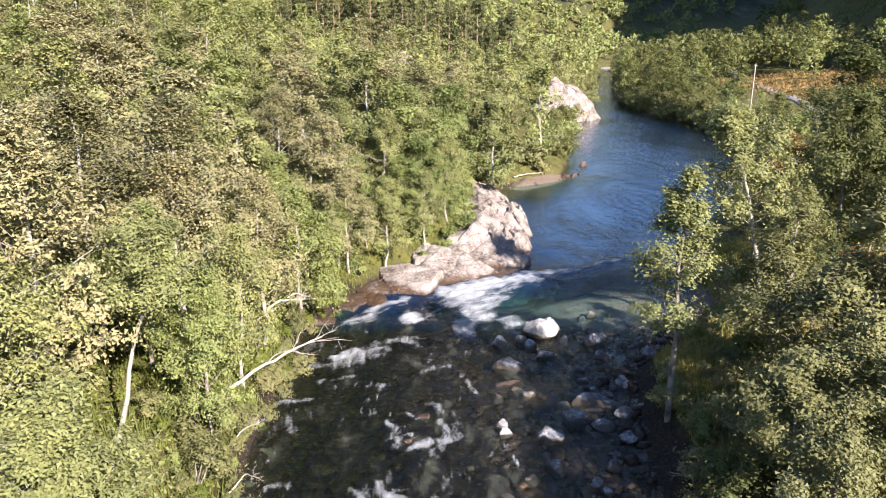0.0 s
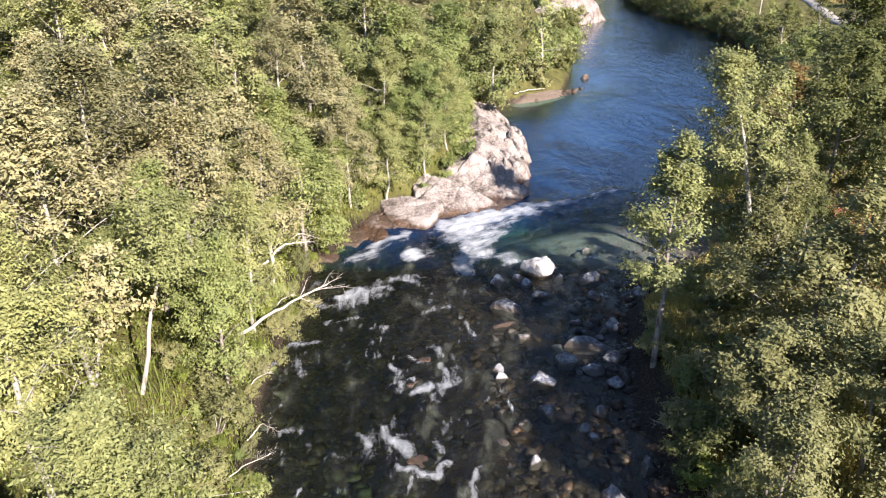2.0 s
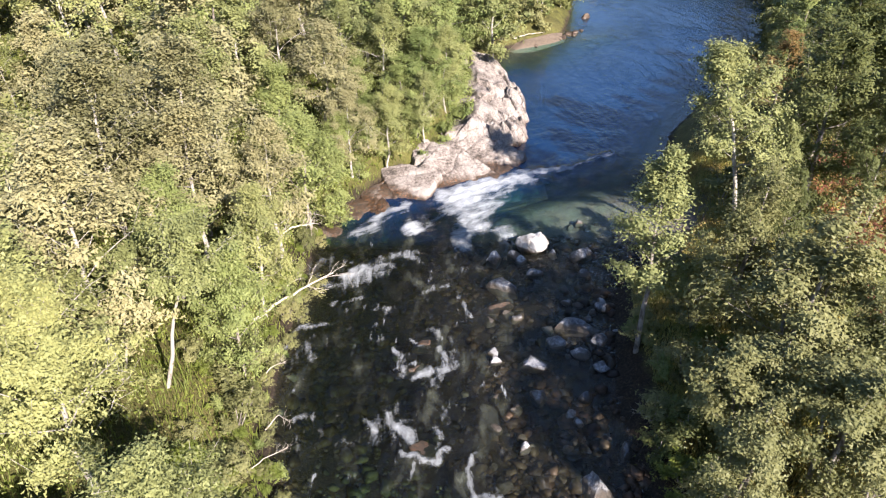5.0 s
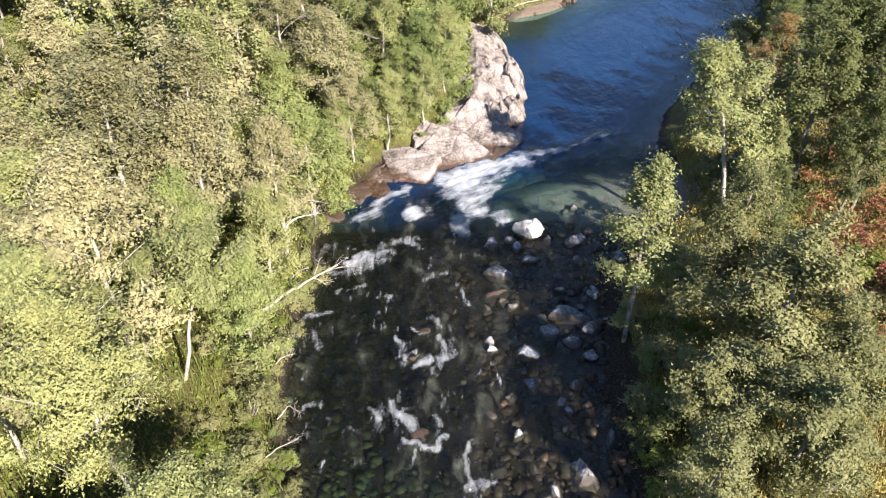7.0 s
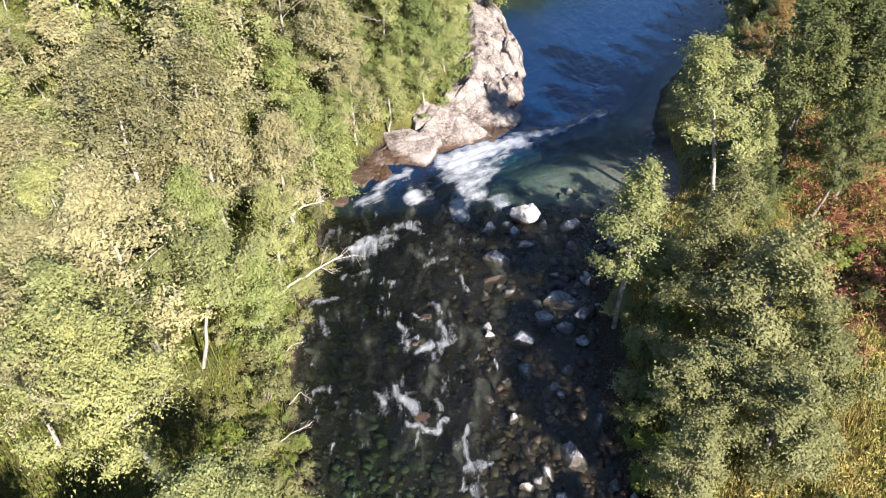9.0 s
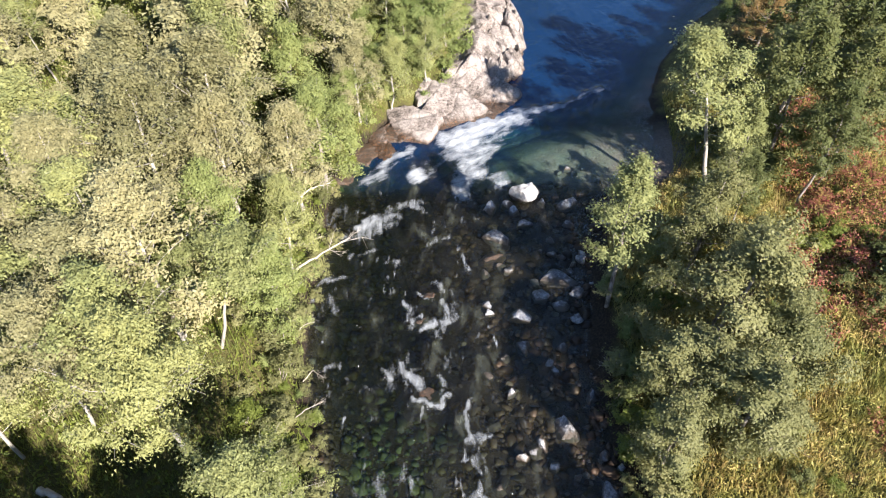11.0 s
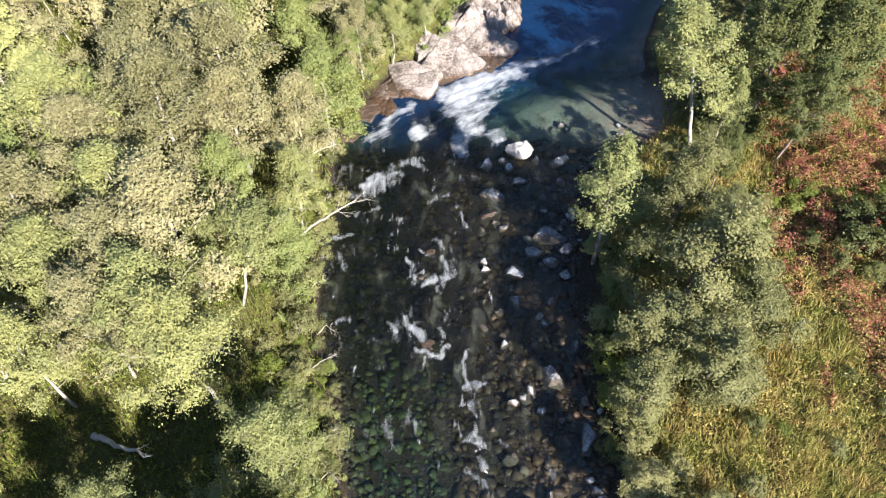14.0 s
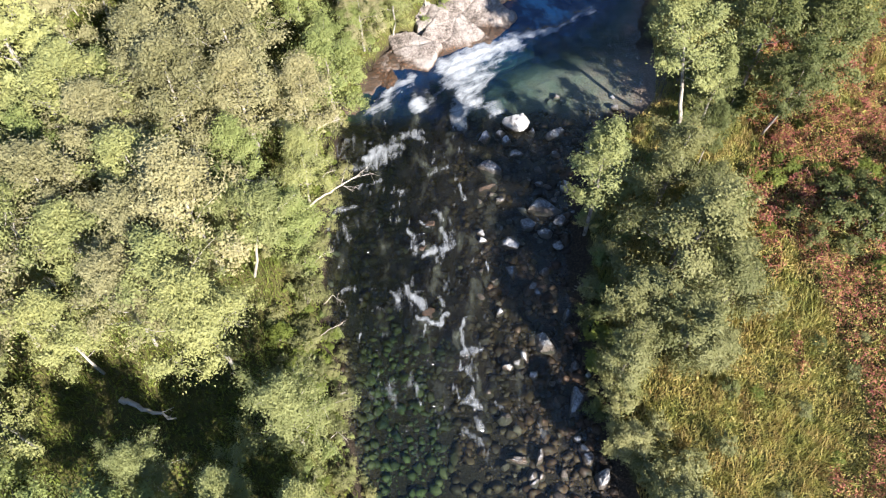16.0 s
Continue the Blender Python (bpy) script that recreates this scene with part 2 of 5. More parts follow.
def ground_material():
    """Gravel and mud at the water, then mossy soil, grass and leaf litter."""
    m, nt = mat("valley_ground")
    g = position(nt)
    p = g.outputs["Position"]
    s = nt.nodes.new("ShaderNodeSeparateXYZ")
    wire(nt, p, s.inputs[0])
    big, mid, fine = noise_tex(nt, 0.12, 4, 0.55, p), noise_tex(nt, 1.1, 5, 0.6, p), noise_tex(nt, 9, 5, 0.7, p)
    litter = ramp(nt, mid, [(0.32, (0.03, 0.028, 0.012)), (0.5, (0.07, 0.07, 0.02)), (0.66, (0.13, 0.125, 0.035)), (0.8, (0.12, 0.09, 0.045))])
    grass = ramp(nt, fine, [(0.3, (0.05, 0.05, 0.018)), (0.55, (0.11, 0.10, 0.035)), (0.75, (0.15, 0.105, 0.05))])
    col = mix_col(nt, ramp(nt, big, [(0.42, (0, 0, 0)), (0.6, (1, 1, 1))]), litter, grass)
    bed = ramp(nt, fine, [(0.32, (0.012, 0.009, 0.007)), (0.5, (0.03, 0.022, 0.015)), (0.68, (0.075, 0.056, 0.038))])
    beach = math_node(nt, "MULTIPLY", math_node(nt, "MULTIPLY", math_node(nt, "SUBTRACT", s.outputs[0], math_node(nt, "MULTIPLY", mid, 6.0)), 0.35, True),
                      math_node(nt, "MULTIPLY", math_node(nt, "MULTIPLY", math_node(nt, "SUBTRACT", s.outputs[1], 34.0), 0.5, True), math_node(nt, "MULTIPLY", math_node(nt, "SUBTRACT", 41.5, s.outputs[1]), 0.4, True)))
    bed = mix_col(nt, math_node(nt, "MULTIPLY", beach, 0.85), bed, ramp(nt, fine, [(0.3, (0.11, 0.085, 0.065)), (0.7, (0.27, 0.22, 0.18))]))
    z = math_node(nt, "ADD", s.outputs[2], math_node(nt, "MULTIPLY", math_node(nt, "SUBTRACT", mid, 0.5), 0.8))
    col = mix_col(nt, math_node(nt, "MULTIPLY", math_node(nt, "SUBTRACT", z, 0.35), 3.0, True), bed, col)
    # above 25 m: colours lowered to paint in the mountain's shade
    far = ramp(nt, noise_tex(nt, 0.045, 6, 0.75, p), [(0.36, (0.014, 0.018, 0.010)), (0.52, (0.04, 0.045, 0.02)), (0.62, (0.09, 0.085, 0.045)), (0.75, (0.20, 0.19, 0.17))])
    col = mix_col(nt, math_node(nt, "MULTIPLY", math_node(nt, "SUBTRACT", s.outputs[2], 25.0), 0.05, True), col, far)
    h = math_node(nt, "ADD", fine, math_node(nt, "MULTIPLY", mid, 2.0))
    finish(nt, principled(nt, col, 0.9, bump(nt, h, 0.8, 0.12), 0.2))
    return m


GROUND = ground_material()


def water_material():
    """Clear water: a mirror by Fresnel over a body that darkens with depth, and white foam where it tumbles."""
    m, nt = mat("river_water")
    g = position(nt)
    p = g.outputs["Position"]
    at = {}
    for k in ("depth", "foam", "rapid", "murk", "chute", "speck"):
        a = nt.nodes.new("ShaderNodeAttribute")
        a.attribute_name = k
        at[k] = a.outputs["Fac"]
    mp = node(nt, "Mapping")
    mp.inputs["Scale"].default_value = (1.0, 0.45, 1.0)
    mp.inputs["Rotation"].default_value = (0, 0, 0.15)
    wire(nt, p, mp.inputs[0])
    w1, w2 = noise_tex(nt, 1.6, 4, 0.6, mp.outputs[0], 0.6), noise_tex(nt, 7.0, 3, 0.6, mp.outputs[0], 0.4)
    hgt = math_node(nt, "ADD", math_node(nt, "MULTIPLY", w1, math_node(nt, "ADD", math_node(nt, "MULTIPLY", at["rapid"], 1.2), 0.45)),
                    math_node(nt, "MULTIPLY", w2, math_node(nt, "ADD", math_node(nt, "MULTIPLY", at["rapid"], 0.35), 0.08)))
    gust = ramp(nt, noise_tex(nt, 0.16, 4, 0.65, mp.outputs[0], 0.8), [(0.38, (0.25, 0.25, 0.25)), (0.62, (1, 1, 1))])
    nrm = bump(nt, math_node(nt, "MULTIPLY", hgt, math_node(nt, "MAXIMUM", gust, at["rapid"])), 0.8, 0.34)
    # body: absorption by depth, dark scatter and painted sky blue in the deep, streaks of air bubbles in the rapids
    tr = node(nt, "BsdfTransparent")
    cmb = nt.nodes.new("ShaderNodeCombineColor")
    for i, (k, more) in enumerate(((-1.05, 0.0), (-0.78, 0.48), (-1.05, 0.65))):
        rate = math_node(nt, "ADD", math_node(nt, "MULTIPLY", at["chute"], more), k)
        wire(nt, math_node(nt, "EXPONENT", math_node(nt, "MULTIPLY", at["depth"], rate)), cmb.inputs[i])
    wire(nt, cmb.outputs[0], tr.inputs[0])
    # diffuse blue: the water's scatter with some sky reflection painted in
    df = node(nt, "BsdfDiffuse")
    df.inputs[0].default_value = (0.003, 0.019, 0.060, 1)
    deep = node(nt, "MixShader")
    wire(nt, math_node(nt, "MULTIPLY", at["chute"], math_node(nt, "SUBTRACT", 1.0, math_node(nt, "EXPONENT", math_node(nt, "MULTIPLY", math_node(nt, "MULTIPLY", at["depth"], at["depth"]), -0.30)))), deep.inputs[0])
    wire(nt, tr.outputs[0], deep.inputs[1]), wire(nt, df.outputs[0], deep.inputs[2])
    streak = node(nt, "Mapping")
    streak.inputs["Scale"].default_value = (1.0, 0.30, 1.0)
    streak.inputs["Rotation"].default_value = (0, 0, 0.10)
    wire(nt, p, streak.inputs[0])
    air = noise_tex(nt, 0.85, 6, 0.6, mp.outputs[0], 0.5)
    murk = node(nt, "BsdfDiffuse")
    wire(nt, ramp(nt, air, [(0.44, (0.006, 0.0048, 0.0036)), (0.55, (0.012, 0.011, 0.008)), (0.65, (0.045, 0.048, 0.036)), (0.77, (0.15, 0.16, 0.128))]), murk.inputs[0])
    body = node(nt, "MixShader")
    wire(nt, math_node(nt, "MULTIPLY", at["murk"], ramp(nt, air, [(0.42, (0.25, 0.25, 0.25)), (0.62, (1, 1, 1))])), body.inputs[0])
    wire(nt, deep.outputs[0], body.inputs[1]), wire(nt, murk.outputs[0], body.inputs[2])
    gl = node(nt, "BsdfGlossy", Roughness=0.1)
    wire(nt, nrm, gl.inputs["Normal"])
    lw = node(nt, "LayerWeight", Blend=0.5)
    wire(nt, nrm, lw.inputs["Normal"])
    fac = math_node(nt, "ADD", math_node(nt, "MULTIPLY", math_node(nt, "POWER", lw.outputs["Facing"], 5.0), math_node(nt, "SUBTRACT", 0.98, math_node(nt, "MULTIPLY", at["rapid"], 0.35))), 0.048)
    surf = node(nt, "MixShader")
    wire(nt, fac, surf.inputs[0]), wire(nt, body.outputs[0], surf.inputs[1]), wire(nt, gl.outputs[0], surf.inputs[2])
    # foam, and short white dashes along the flow
    side = node(nt, "Mapping")
    side.inputs["Scale"].default_value = (0.32, 1.0, 1.0)
    turned = node(nt, "VectorRotate")
    turned.rotation_type = "Z_AXIS"
    turned.inputs["Angle"].default_value = -0.55
    wire(nt, p, turned.inputs["Vector"]), wire(nt, turned.outputs[0], side.inputs[0])
    f1 = mix_col(nt, at["chute"], noise_tex(nt, 2.0, 5, 0.6, streak.outputs[0], 0.9), noise_tex(nt, 1.9, 5, 0.62, side.outputs[0], 0.6))
    f2 = noise_tex(nt, 9.0, 4, 0.7, p, 0.8)
    fn = math_node(nt, "ADD", math_node(nt, "MULTIPLY", f1, 0.7), math_node(nt, "MULTIPLY", f2, 0.3))
    ff = math_node(nt, "MULTIPLY", math_node(nt, "ADD", math_node(nt, "MULTIPLY", math_node(nt, "SUBTRACT", fn, 0.5), 2.3), math_node(nt, "SUBTRACT", math_node(nt, "MULTIPLY", at["foam"], 1.1), 0.52)), 1.05, True)
    speck = math_node(nt, "MULTIPLY", math_node(nt, "SUBTRACT", noise_tex(nt, 2.1, 4, 0.6, streak.outputs[0], 0.2), 0.62), 9.0, True)
    ff = math_node(nt, "MAXIMUM", math_node(nt, "MULTIPLY", ff, 0.82), math_node(nt, "MULTIPLY", speck, math_node(nt, "MULTIPLY", math_node(nt, "MULTIPLY", at["speck"], 0.6), ramp(nt, noise_tex(nt, 0.5, 3, 0.6, p), [(0.45, (0, 0, 0)), (0.62, (1, 1, 1))]))))
    white = principled(nt, (0.50, 0.53, 0.56), 0.6, bump(nt, fn, 0.8, 0.15), 0.3)
    out = node(nt, "MixShader")
    wire(nt, ff, out.inputs[0]), wire(nt, surf.outputs[0], out.inputs[1]), wire(nt, white, out.inputs[2])
    finish(nt, out.outputs[0])
    return m


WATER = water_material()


def plain_material(name, color, rough=0.7, scale=6.0, spread=0.25):
    m, nt = mat(name)
    g = position(nt)
    n = noise_tex(nt, scale, 5, 0.65, g.outputs["Position"])
    col = ramp(nt, n, [(0.3, tuple(c * (1 - spread) for c in color)), (0.7, tuple(c * (1 + spread) for c in color))])
    finish(nt, principled(nt, col, rough, bump(nt, n, 0.4, 0.03)))
    return m


GRAVEL = plain_material("pale_gravel", (0.22, 0.21, 0.20), 0.9, 4.0)
SAND = plain_material("wet_gravel", (0.115, 0.088, 0.066), 0.7, 5.0)
POLE = plain_material("grey_timber", (0.42, 0.40, 0.37), 0.8, 8.0)
SCREE = plain_material("grey_scree", (0.34, 0.34, 0.36), 0.9, 1.2, 0.5)


# ---- mesh helpers ----
def link_mesh(name, verts, faces, material, parent=None, smooth=True, label=""):
    me = bpy.data.meshes.new(name)
    verts, faces = np.asarray(verts, dtype=np.float32), np.asarray(faces, dtype=np.int32)
    n, k = faces.shape
    me.vertices.add(len(verts)), me.loops.add(n * k), me.polygons.add(n)
    me.vertices.foreach_set("co", verts.ravel())
    me.loops.foreach_set("vertex_index", faces.ravel())
    me.polygons.foreach_set("loop_start", np.arange(n, dtype=np.int32) * k)
    if smooth:
        me.polygons.foreach_set("use_smooth", np.ones(n, dtype=bool))
    me.update(calc_edges=True)
    me.materials.append(material)
    ob = new(name, me)
    if parent is not None:
        ob.parent = parent
    if label:
        ob["label"] = label
    return ob


def tube(points, radii, sides=6):
    """Vertices and quads of a tapered tube along points."""
    pts = np.asarray(points, float)
    d = np.gradient(pts, axis=0)
    d /= np.linalg.norm(d, axis=1)[:, None] + 1e-9
    ref = np.where(np.abs(d[:, 2:3]) > 0.9, [[1.0, 0, 0]], [[0, 0, 1.0]])
    u = np.cross(d, ref)
    u /= np.linalg.norm(u, axis=1)[:, None]
    v = np.cross(d, u)
    a = np.arange(sides) * 2 * np.pi / sides
    ring = pts[:, None] + (u[:, None] * np.cos(a)[None, :, None] + v[:, None] * np.sin(a)[None, :, None]) * np.asarray(radii)[:, None, None]
    k = len(pts)
    i, j = np.meshgrid(np.arange(k - 1), np.arange(sides), indexing="ij")
    j2 = (j + 1) % sides
    f = np.stack([i * sides + j, i * sides + j2, (i + 1) * sides + j2, (i + 1) * sides + j], -1).reshape(-1, 4)
    return ring.reshape(-1, 3), f


def join(pieces):
    vs, fs, n = [], [], 0
    for v, f in pieces:
        vs.append(v), fs.append(f + n)
        n += len(v)
    return np.concatenate(vs), np.concatenate(fs)


def leaf_cloud(centres, size, rng, up=0.35, aspect=0.62, jitter=0.4, core=None, tilt=None):
    """One pointed leaf at each centre."""
    n = len(centres)
    nrm = 0.8 * rng.normal(size=(n, 3)) if tilt is None else 0.6 * rng.normal(size=(n, 3)) + tilt
    nrm[:, 2] += up * 2
    if core is not None:
        out = centres - core
        nrm += 1.1 * out / (np.linalg.norm(out, axis=1)[:, None] + 1e-6)
    nrm /= np.linalg.norm(nrm, axis=1)[:, None]
    a = np.cross(nrm, rng.normal(size=(n, 3)))
    a /= np.linalg.norm(a, axis=1)[:, None]
    b = np.cross(nrm, a)
    s = size * (1 + jitter * rng.uniform(-1, 1, (n, 1)))
    q = np.stack([centres - a * s * 0.4 - b * s * 0.5 * aspect, centres - a * s * 0.4 + b * s * 0.5 * aspect, centres + a * s * 0.6], 1)
    return q.reshape(-1, 3), np.arange(n * 3).reshape(n, 3)


def sm(a, b, x):
    t = np.clip((x - a) / (b - a), 0, 1)
    return t * t * (3 - 2 * t)


def fbm(x, y, f, seed=0):
    """Cheap smooth noise from turned waves, about -1 to 1."""
    r = np.random.default_rng(seed)
    out = 0
    for i in range(7):
        a, ph = r.uniform(0, 6.28), r.uniform(0, 6.28)
        k = f * r.uniform(0.6, 2.2)
        out = out + np.sin((x * np.cos(a) + y * np.sin(a)) * k + ph) / 3.2
    return out


# ---- the valley's shape ----
BANK_Y = [-400, -60, 0, 9, 14, 18, 21, 25.5, 29.5, 34, 36, 39, 42.5, 44, 49, 55, 62, 70, 75, 82, 95, 111, 122, 133, 145, 165, 190, 270, 290, 340, 420, 900]
BANK_L = [-90, -14, -3.6, -4.2, -5.6, -6.4, -7.1, -7.4, -7.0, -7.4, -6.4, -5.2, -3.2, -0.6, 2.0, 2.2, 2.6, 6.0, 12.6, 14.5, 17, 20, 21.8, 29, 31, 33.5, 38, 58, 63, 72, 115, 400]
BANK_R = [-70, 0, 9.0, 8.8, 8.1, 7.9, 7.6, 8.2, 8.8, 12.5, 14.2, 14.8, 15.0, 15.2, 17.0, 21.0, 27.0, 32.0, 35.0, 39.0, 42.5, 44.0, 43.0, 41.0, 40.0, 41.0, 46.0, 63, 68, 90, 133, 420]


def bank_l(y):
    return np.interp(y, BANK_Y, BANK_L)


def bank_r(y):
    return np.interp(y, BANK_Y, BANK_R)


def water_level(y):
    return -0.22 + 0.45 * sm(33, 44, y) + 0.0015 * np.clip(y - 44, 0, None)


def bed_depth(x, y):
    s = np.clip((x - bank_l(y)) / (bank_r(y) - bank_l(y)), 0, 1)
    shallow = 0.62 * np.clip(1.25 - s * 1.1, 0.22, 1) * (1 + 0.9 * sm(15, 22, y) * sm(0.62, 0.3, s))
    pool = 2.9 * np.clip(1.35 - 1.15 * s ** 2.4, 0.26, 1)
    far = sm(62, 100, y)
    d = shallow + (pool - shallow) * sm(36.5, 46, y + (s - 0.5) * -9)
    d = d * (1 - 0.35 * far)
    edge = np.minimum(s, 1 - s) * (bank_r(y) - bank_l(y))
    d = d * (1 - 0.82 * sm(60, 66, y) * sm(82, 76, y) * sm(0.62, 0.1, s))
    return d * sm(-0.6, np.where(y > 42, 3.2, 2.0), edge) + 0.05 * fbm(x, y, 2.2, 4)


def ground(x, y):
    x, y = np.asarray(x, float), np.asarray(y, float)
    dl, dr = bank_l(y) - x, x - bank_r(y)
    wl = water_level(y)
    left = 0.1 + 1.15 * (1 - np.exp(-np.clip(dl, 0, None) / 1.4)) + 0.13 * np.clip(dl, 0, 40) + 0.30 * np.clip(dl - 40, 0, 400)
    left = left + sm(0.2, 3, dl) * 0.22 * fbm(x, y, 0.6, 1) + sm(10, 60, dl) * 1.6 * fbm(x, y, 0.06, 2)
    left = left + 6.0 * np.exp(-((x + 8) / 26) ** 2 - ((y - 154) / 12) ** 2) * sm(2, 14, dl)
    left = left + 1.3 * sm(42, 47, y) * sm(66, 58, y) * sm(0.0, 2.5, dl)
    beach = sm(29, 33, y) * sm(48, 40, y)
    right = 0.08 + (0.55 + 0.75 * (1 - beach)) * (1 - np.exp(-np.clip(dr, 0, None) / (1.6 + 1.6 * beach))) + 0.085 * np.clip(dr, 0, 60)
    right = right + sm(0.5, 4, dr) * 0.18 * fbm(x, y, 0.5, 3)
    start = 95 - 52 * sm(150, 280, y)
    right = right + 1.05 * np.clip(dr - start, 0, 190 + 250 * sm(120, 320, y)) * sm(start, start + 40, dr)
    out = np.where(dl > 0, left, np.where(dr > 0, right, 0)) + wl
    inside = (dl <= 0) & (dr <= 0)
    out = np.where(inside, wl - bed_depth(x, y), out)
    hill = 0.13 * np.clip(y - 430, 0, 800) * sm(430, 700, y)
    out = out + np.where(inside & (y < 430), 0, hill) + sm(500, 900, y) * 9 * fbm(x, y, 0.012, 8)
    return out


def axis(fine0, fine1, step, lo, hi, grow):
    a = list(np.arange(fine0, fine1 + 1e-6, step))
    s = step
    while a[-1] < hi:
        s *= grow
        a.append(min(hi, a[-1] + s))
    s = step
    while a[0] > lo:
        s *= grow
        a.insert(0, max(lo, a[0] - s))
    return np.array(a)


def grid(name, xs, ys, fz, material):
    X, Y = np.meshgrid(xs, ys)
    Z = fz(X, Y)
    nx, ny = len(xs), len(ys)
    i, j = np.meshgrid(np.arange(ny - 1), np.arange(nx - 1), indexing="ij")
    f = np.stack([i * nx + j, i * nx + j + 1, (i + 1) * nx + j + 1, (i + 1) * nx + j], -1).reshape(-1, 4)
    return link_mesh(name, np.stack([X, Y, Z], -1).reshape(-1, 3), f, material)


land = grid("ground", axis(-24, 34, 0.5, -2500, 2500, 1.06), axis(4, 80, 0.5, -900, 3200, 1.05), ground, GROUND)
tagged(land, "mossy valley ground with gravel and soil banks along the river", "ground", kind="structure")

# ---- the river ----
FOAM = [
    (12.0, 45.5, 8.8, 43.5, 0.26, 0.7), (8.8, 43.4, 5.9, 42.5, 0.40, 0.95), (5.6, 42.2, 3.1, 40.9, 0.60, 1.05), (3.1, 40.9, 0.6, 39.6, 0.70, 1.15),
    (3.2, 39.0, 1.7, 36.8, 0.75, 0.85), (4.4, 40.7, 3.2, 38.8, 0.55, 0.72), (2.4, 39.6, 0.8, 37.7, 0.75, 1.0), (1.6, 37.6, 2.1, 36.2, 0.75, 0.95), (1.3, 36.6, 1.3, 34.2, 0.65, 0.85), (3.5, 36.0, 3.6, 35.4, 0.45, 0.9),
    (-1.7, 36.3, -1.6, 35.8, 0.42, 1.2), (-2.4, 38.6, -4.8, 35.4, 0.34, 0.9), (-4.9, 31.2, -4.3, 31.7, 0.42, 1.0), (-3.2, 32.6, -1.9, 33.3, 0.30, 0.65),
]
FOAM_SMALL = [
    (-3.9, 31.6, -3.0, 32.1, 0.35, 0.8), (-1.9, 33.2, -1.2, 32.6, 0.25, 0.8), (-1.9, 24.4, -1.6, 23.7, 0.22, 0.75), (-0.9, 23.4, 0.4, 23.9, 0.22, 0.75),
    (0.3, 25.0, 0.4, 23.9, 0.22, 0.7), (-1.6, 20.2, -1.4, 19.7, 0.22, 1.0),
    (1.2, 16.9, 1.7, 16.8, 0.18, 0.8), (1.4, 14.1, 1.6, 13.6, 0.2, 0.75), (1.6, 15.8, 1.8, 15.4, 0.16, 0.7), (1.2, 28.8, 1.5, 27.8, 0.16, 0.75),
    (-5.9, 30.2, -3.2, 31.6, 0.4, 0.75), (-3.4, 32.6, -1.4, 33.4, 0.3, 0.7), (-5.2, 28.6, -4.0, 29.4, 0.2, 0.6), (-3.0, 28.2, -2.0, 28.6, 0.2, 0.55), (-0.8, 29.8, 0.2, 30.2, 0.2, 0.6),
    (-6.3, 20.6, -5.6, 20.9, 0.2, 0.6), (-0.4, 26.6, -0.1, 25.9, 0.2, 0.65), (1.2, 12.2, 1.7, 11.6, 0.2, 0.6), (2.6, 14.2, 3.0, 13.8, 0.15, 0.6),
    (-2.4, 25.0, -2.0, 24.0, 0.12, 0.8), (-1.4, 25.7, -1.1, 25.3, 0.12, 0.8), (-0.1, 25.1, 0.1, 23.7, 0.15, 0.8), (0.1, 23.7, -0.4, 22.7, 0.12, 0.75), (-2.0, 23.9, -1.1, 24.1, 0.12, 0.8),
    (-2.3, 21.0, -1.6, 20.2, 0.16, 0.8), (-1.6, 19.0, -0.4, 18.5, 0.09, 0.9), (-0.4, 18.5, 0.3, 19.2, 0.09, 0.85), (-0.4, 20.7, 0.0, 19.7, 0.1, 0.7), (-3.3, 21.0, -2.4, 20.0, 0.1, 0.7),
    (1.3, 18.9, 1.4, 16.7, 0.09, 0.7), (1.5, 16.1, 1.5, 15.2, 0.1, 0.75), (1.4, 14.8, 1.0, 13.8, 0.1, 0.75), (1.0, 13.8, 1.7, 13.8, 0.12, 0.9), (1.6, 12.9, 1.9, 12.2, 0.12, 0.7), (2.1, 10.7, 2.9, 10.3, 0.1, 0.7),
    (-7.8, 25.6, -7.2, 25.8, 0.2, 0.8), (-7.2, 26.4, -6.0, 27.0, 0.15, 0.7),
]


def foam_at(x, y):
    x, y = x + 0.22 * fbm(x, y, 1.3, 21) + 0.12 * fbm(x, y, 4.5, 22), y + 0.22 * fbm(x, y, 1.3, 23) + 0.12 * fbm(x, y, 4.5, 24)
    f = np.zeros_like(x)
    for x0, y0, x1, y1, w, s in FOAM + FOAM_SMALL:
        dx, dy = x1 - x0, y1 - y0
        t = np.clip(((x - x0) * dx + (y - y0) * dy) / (dx * dx + dy * dy), 0, 1)
        d2 = (x - x0 - t * dx) ** 2 + (y - y0 - t * dy) ** 2
        f = np.maximum(f, s * np.exp(-d2 / (2.6 * w * w + 0.012)))
    return f


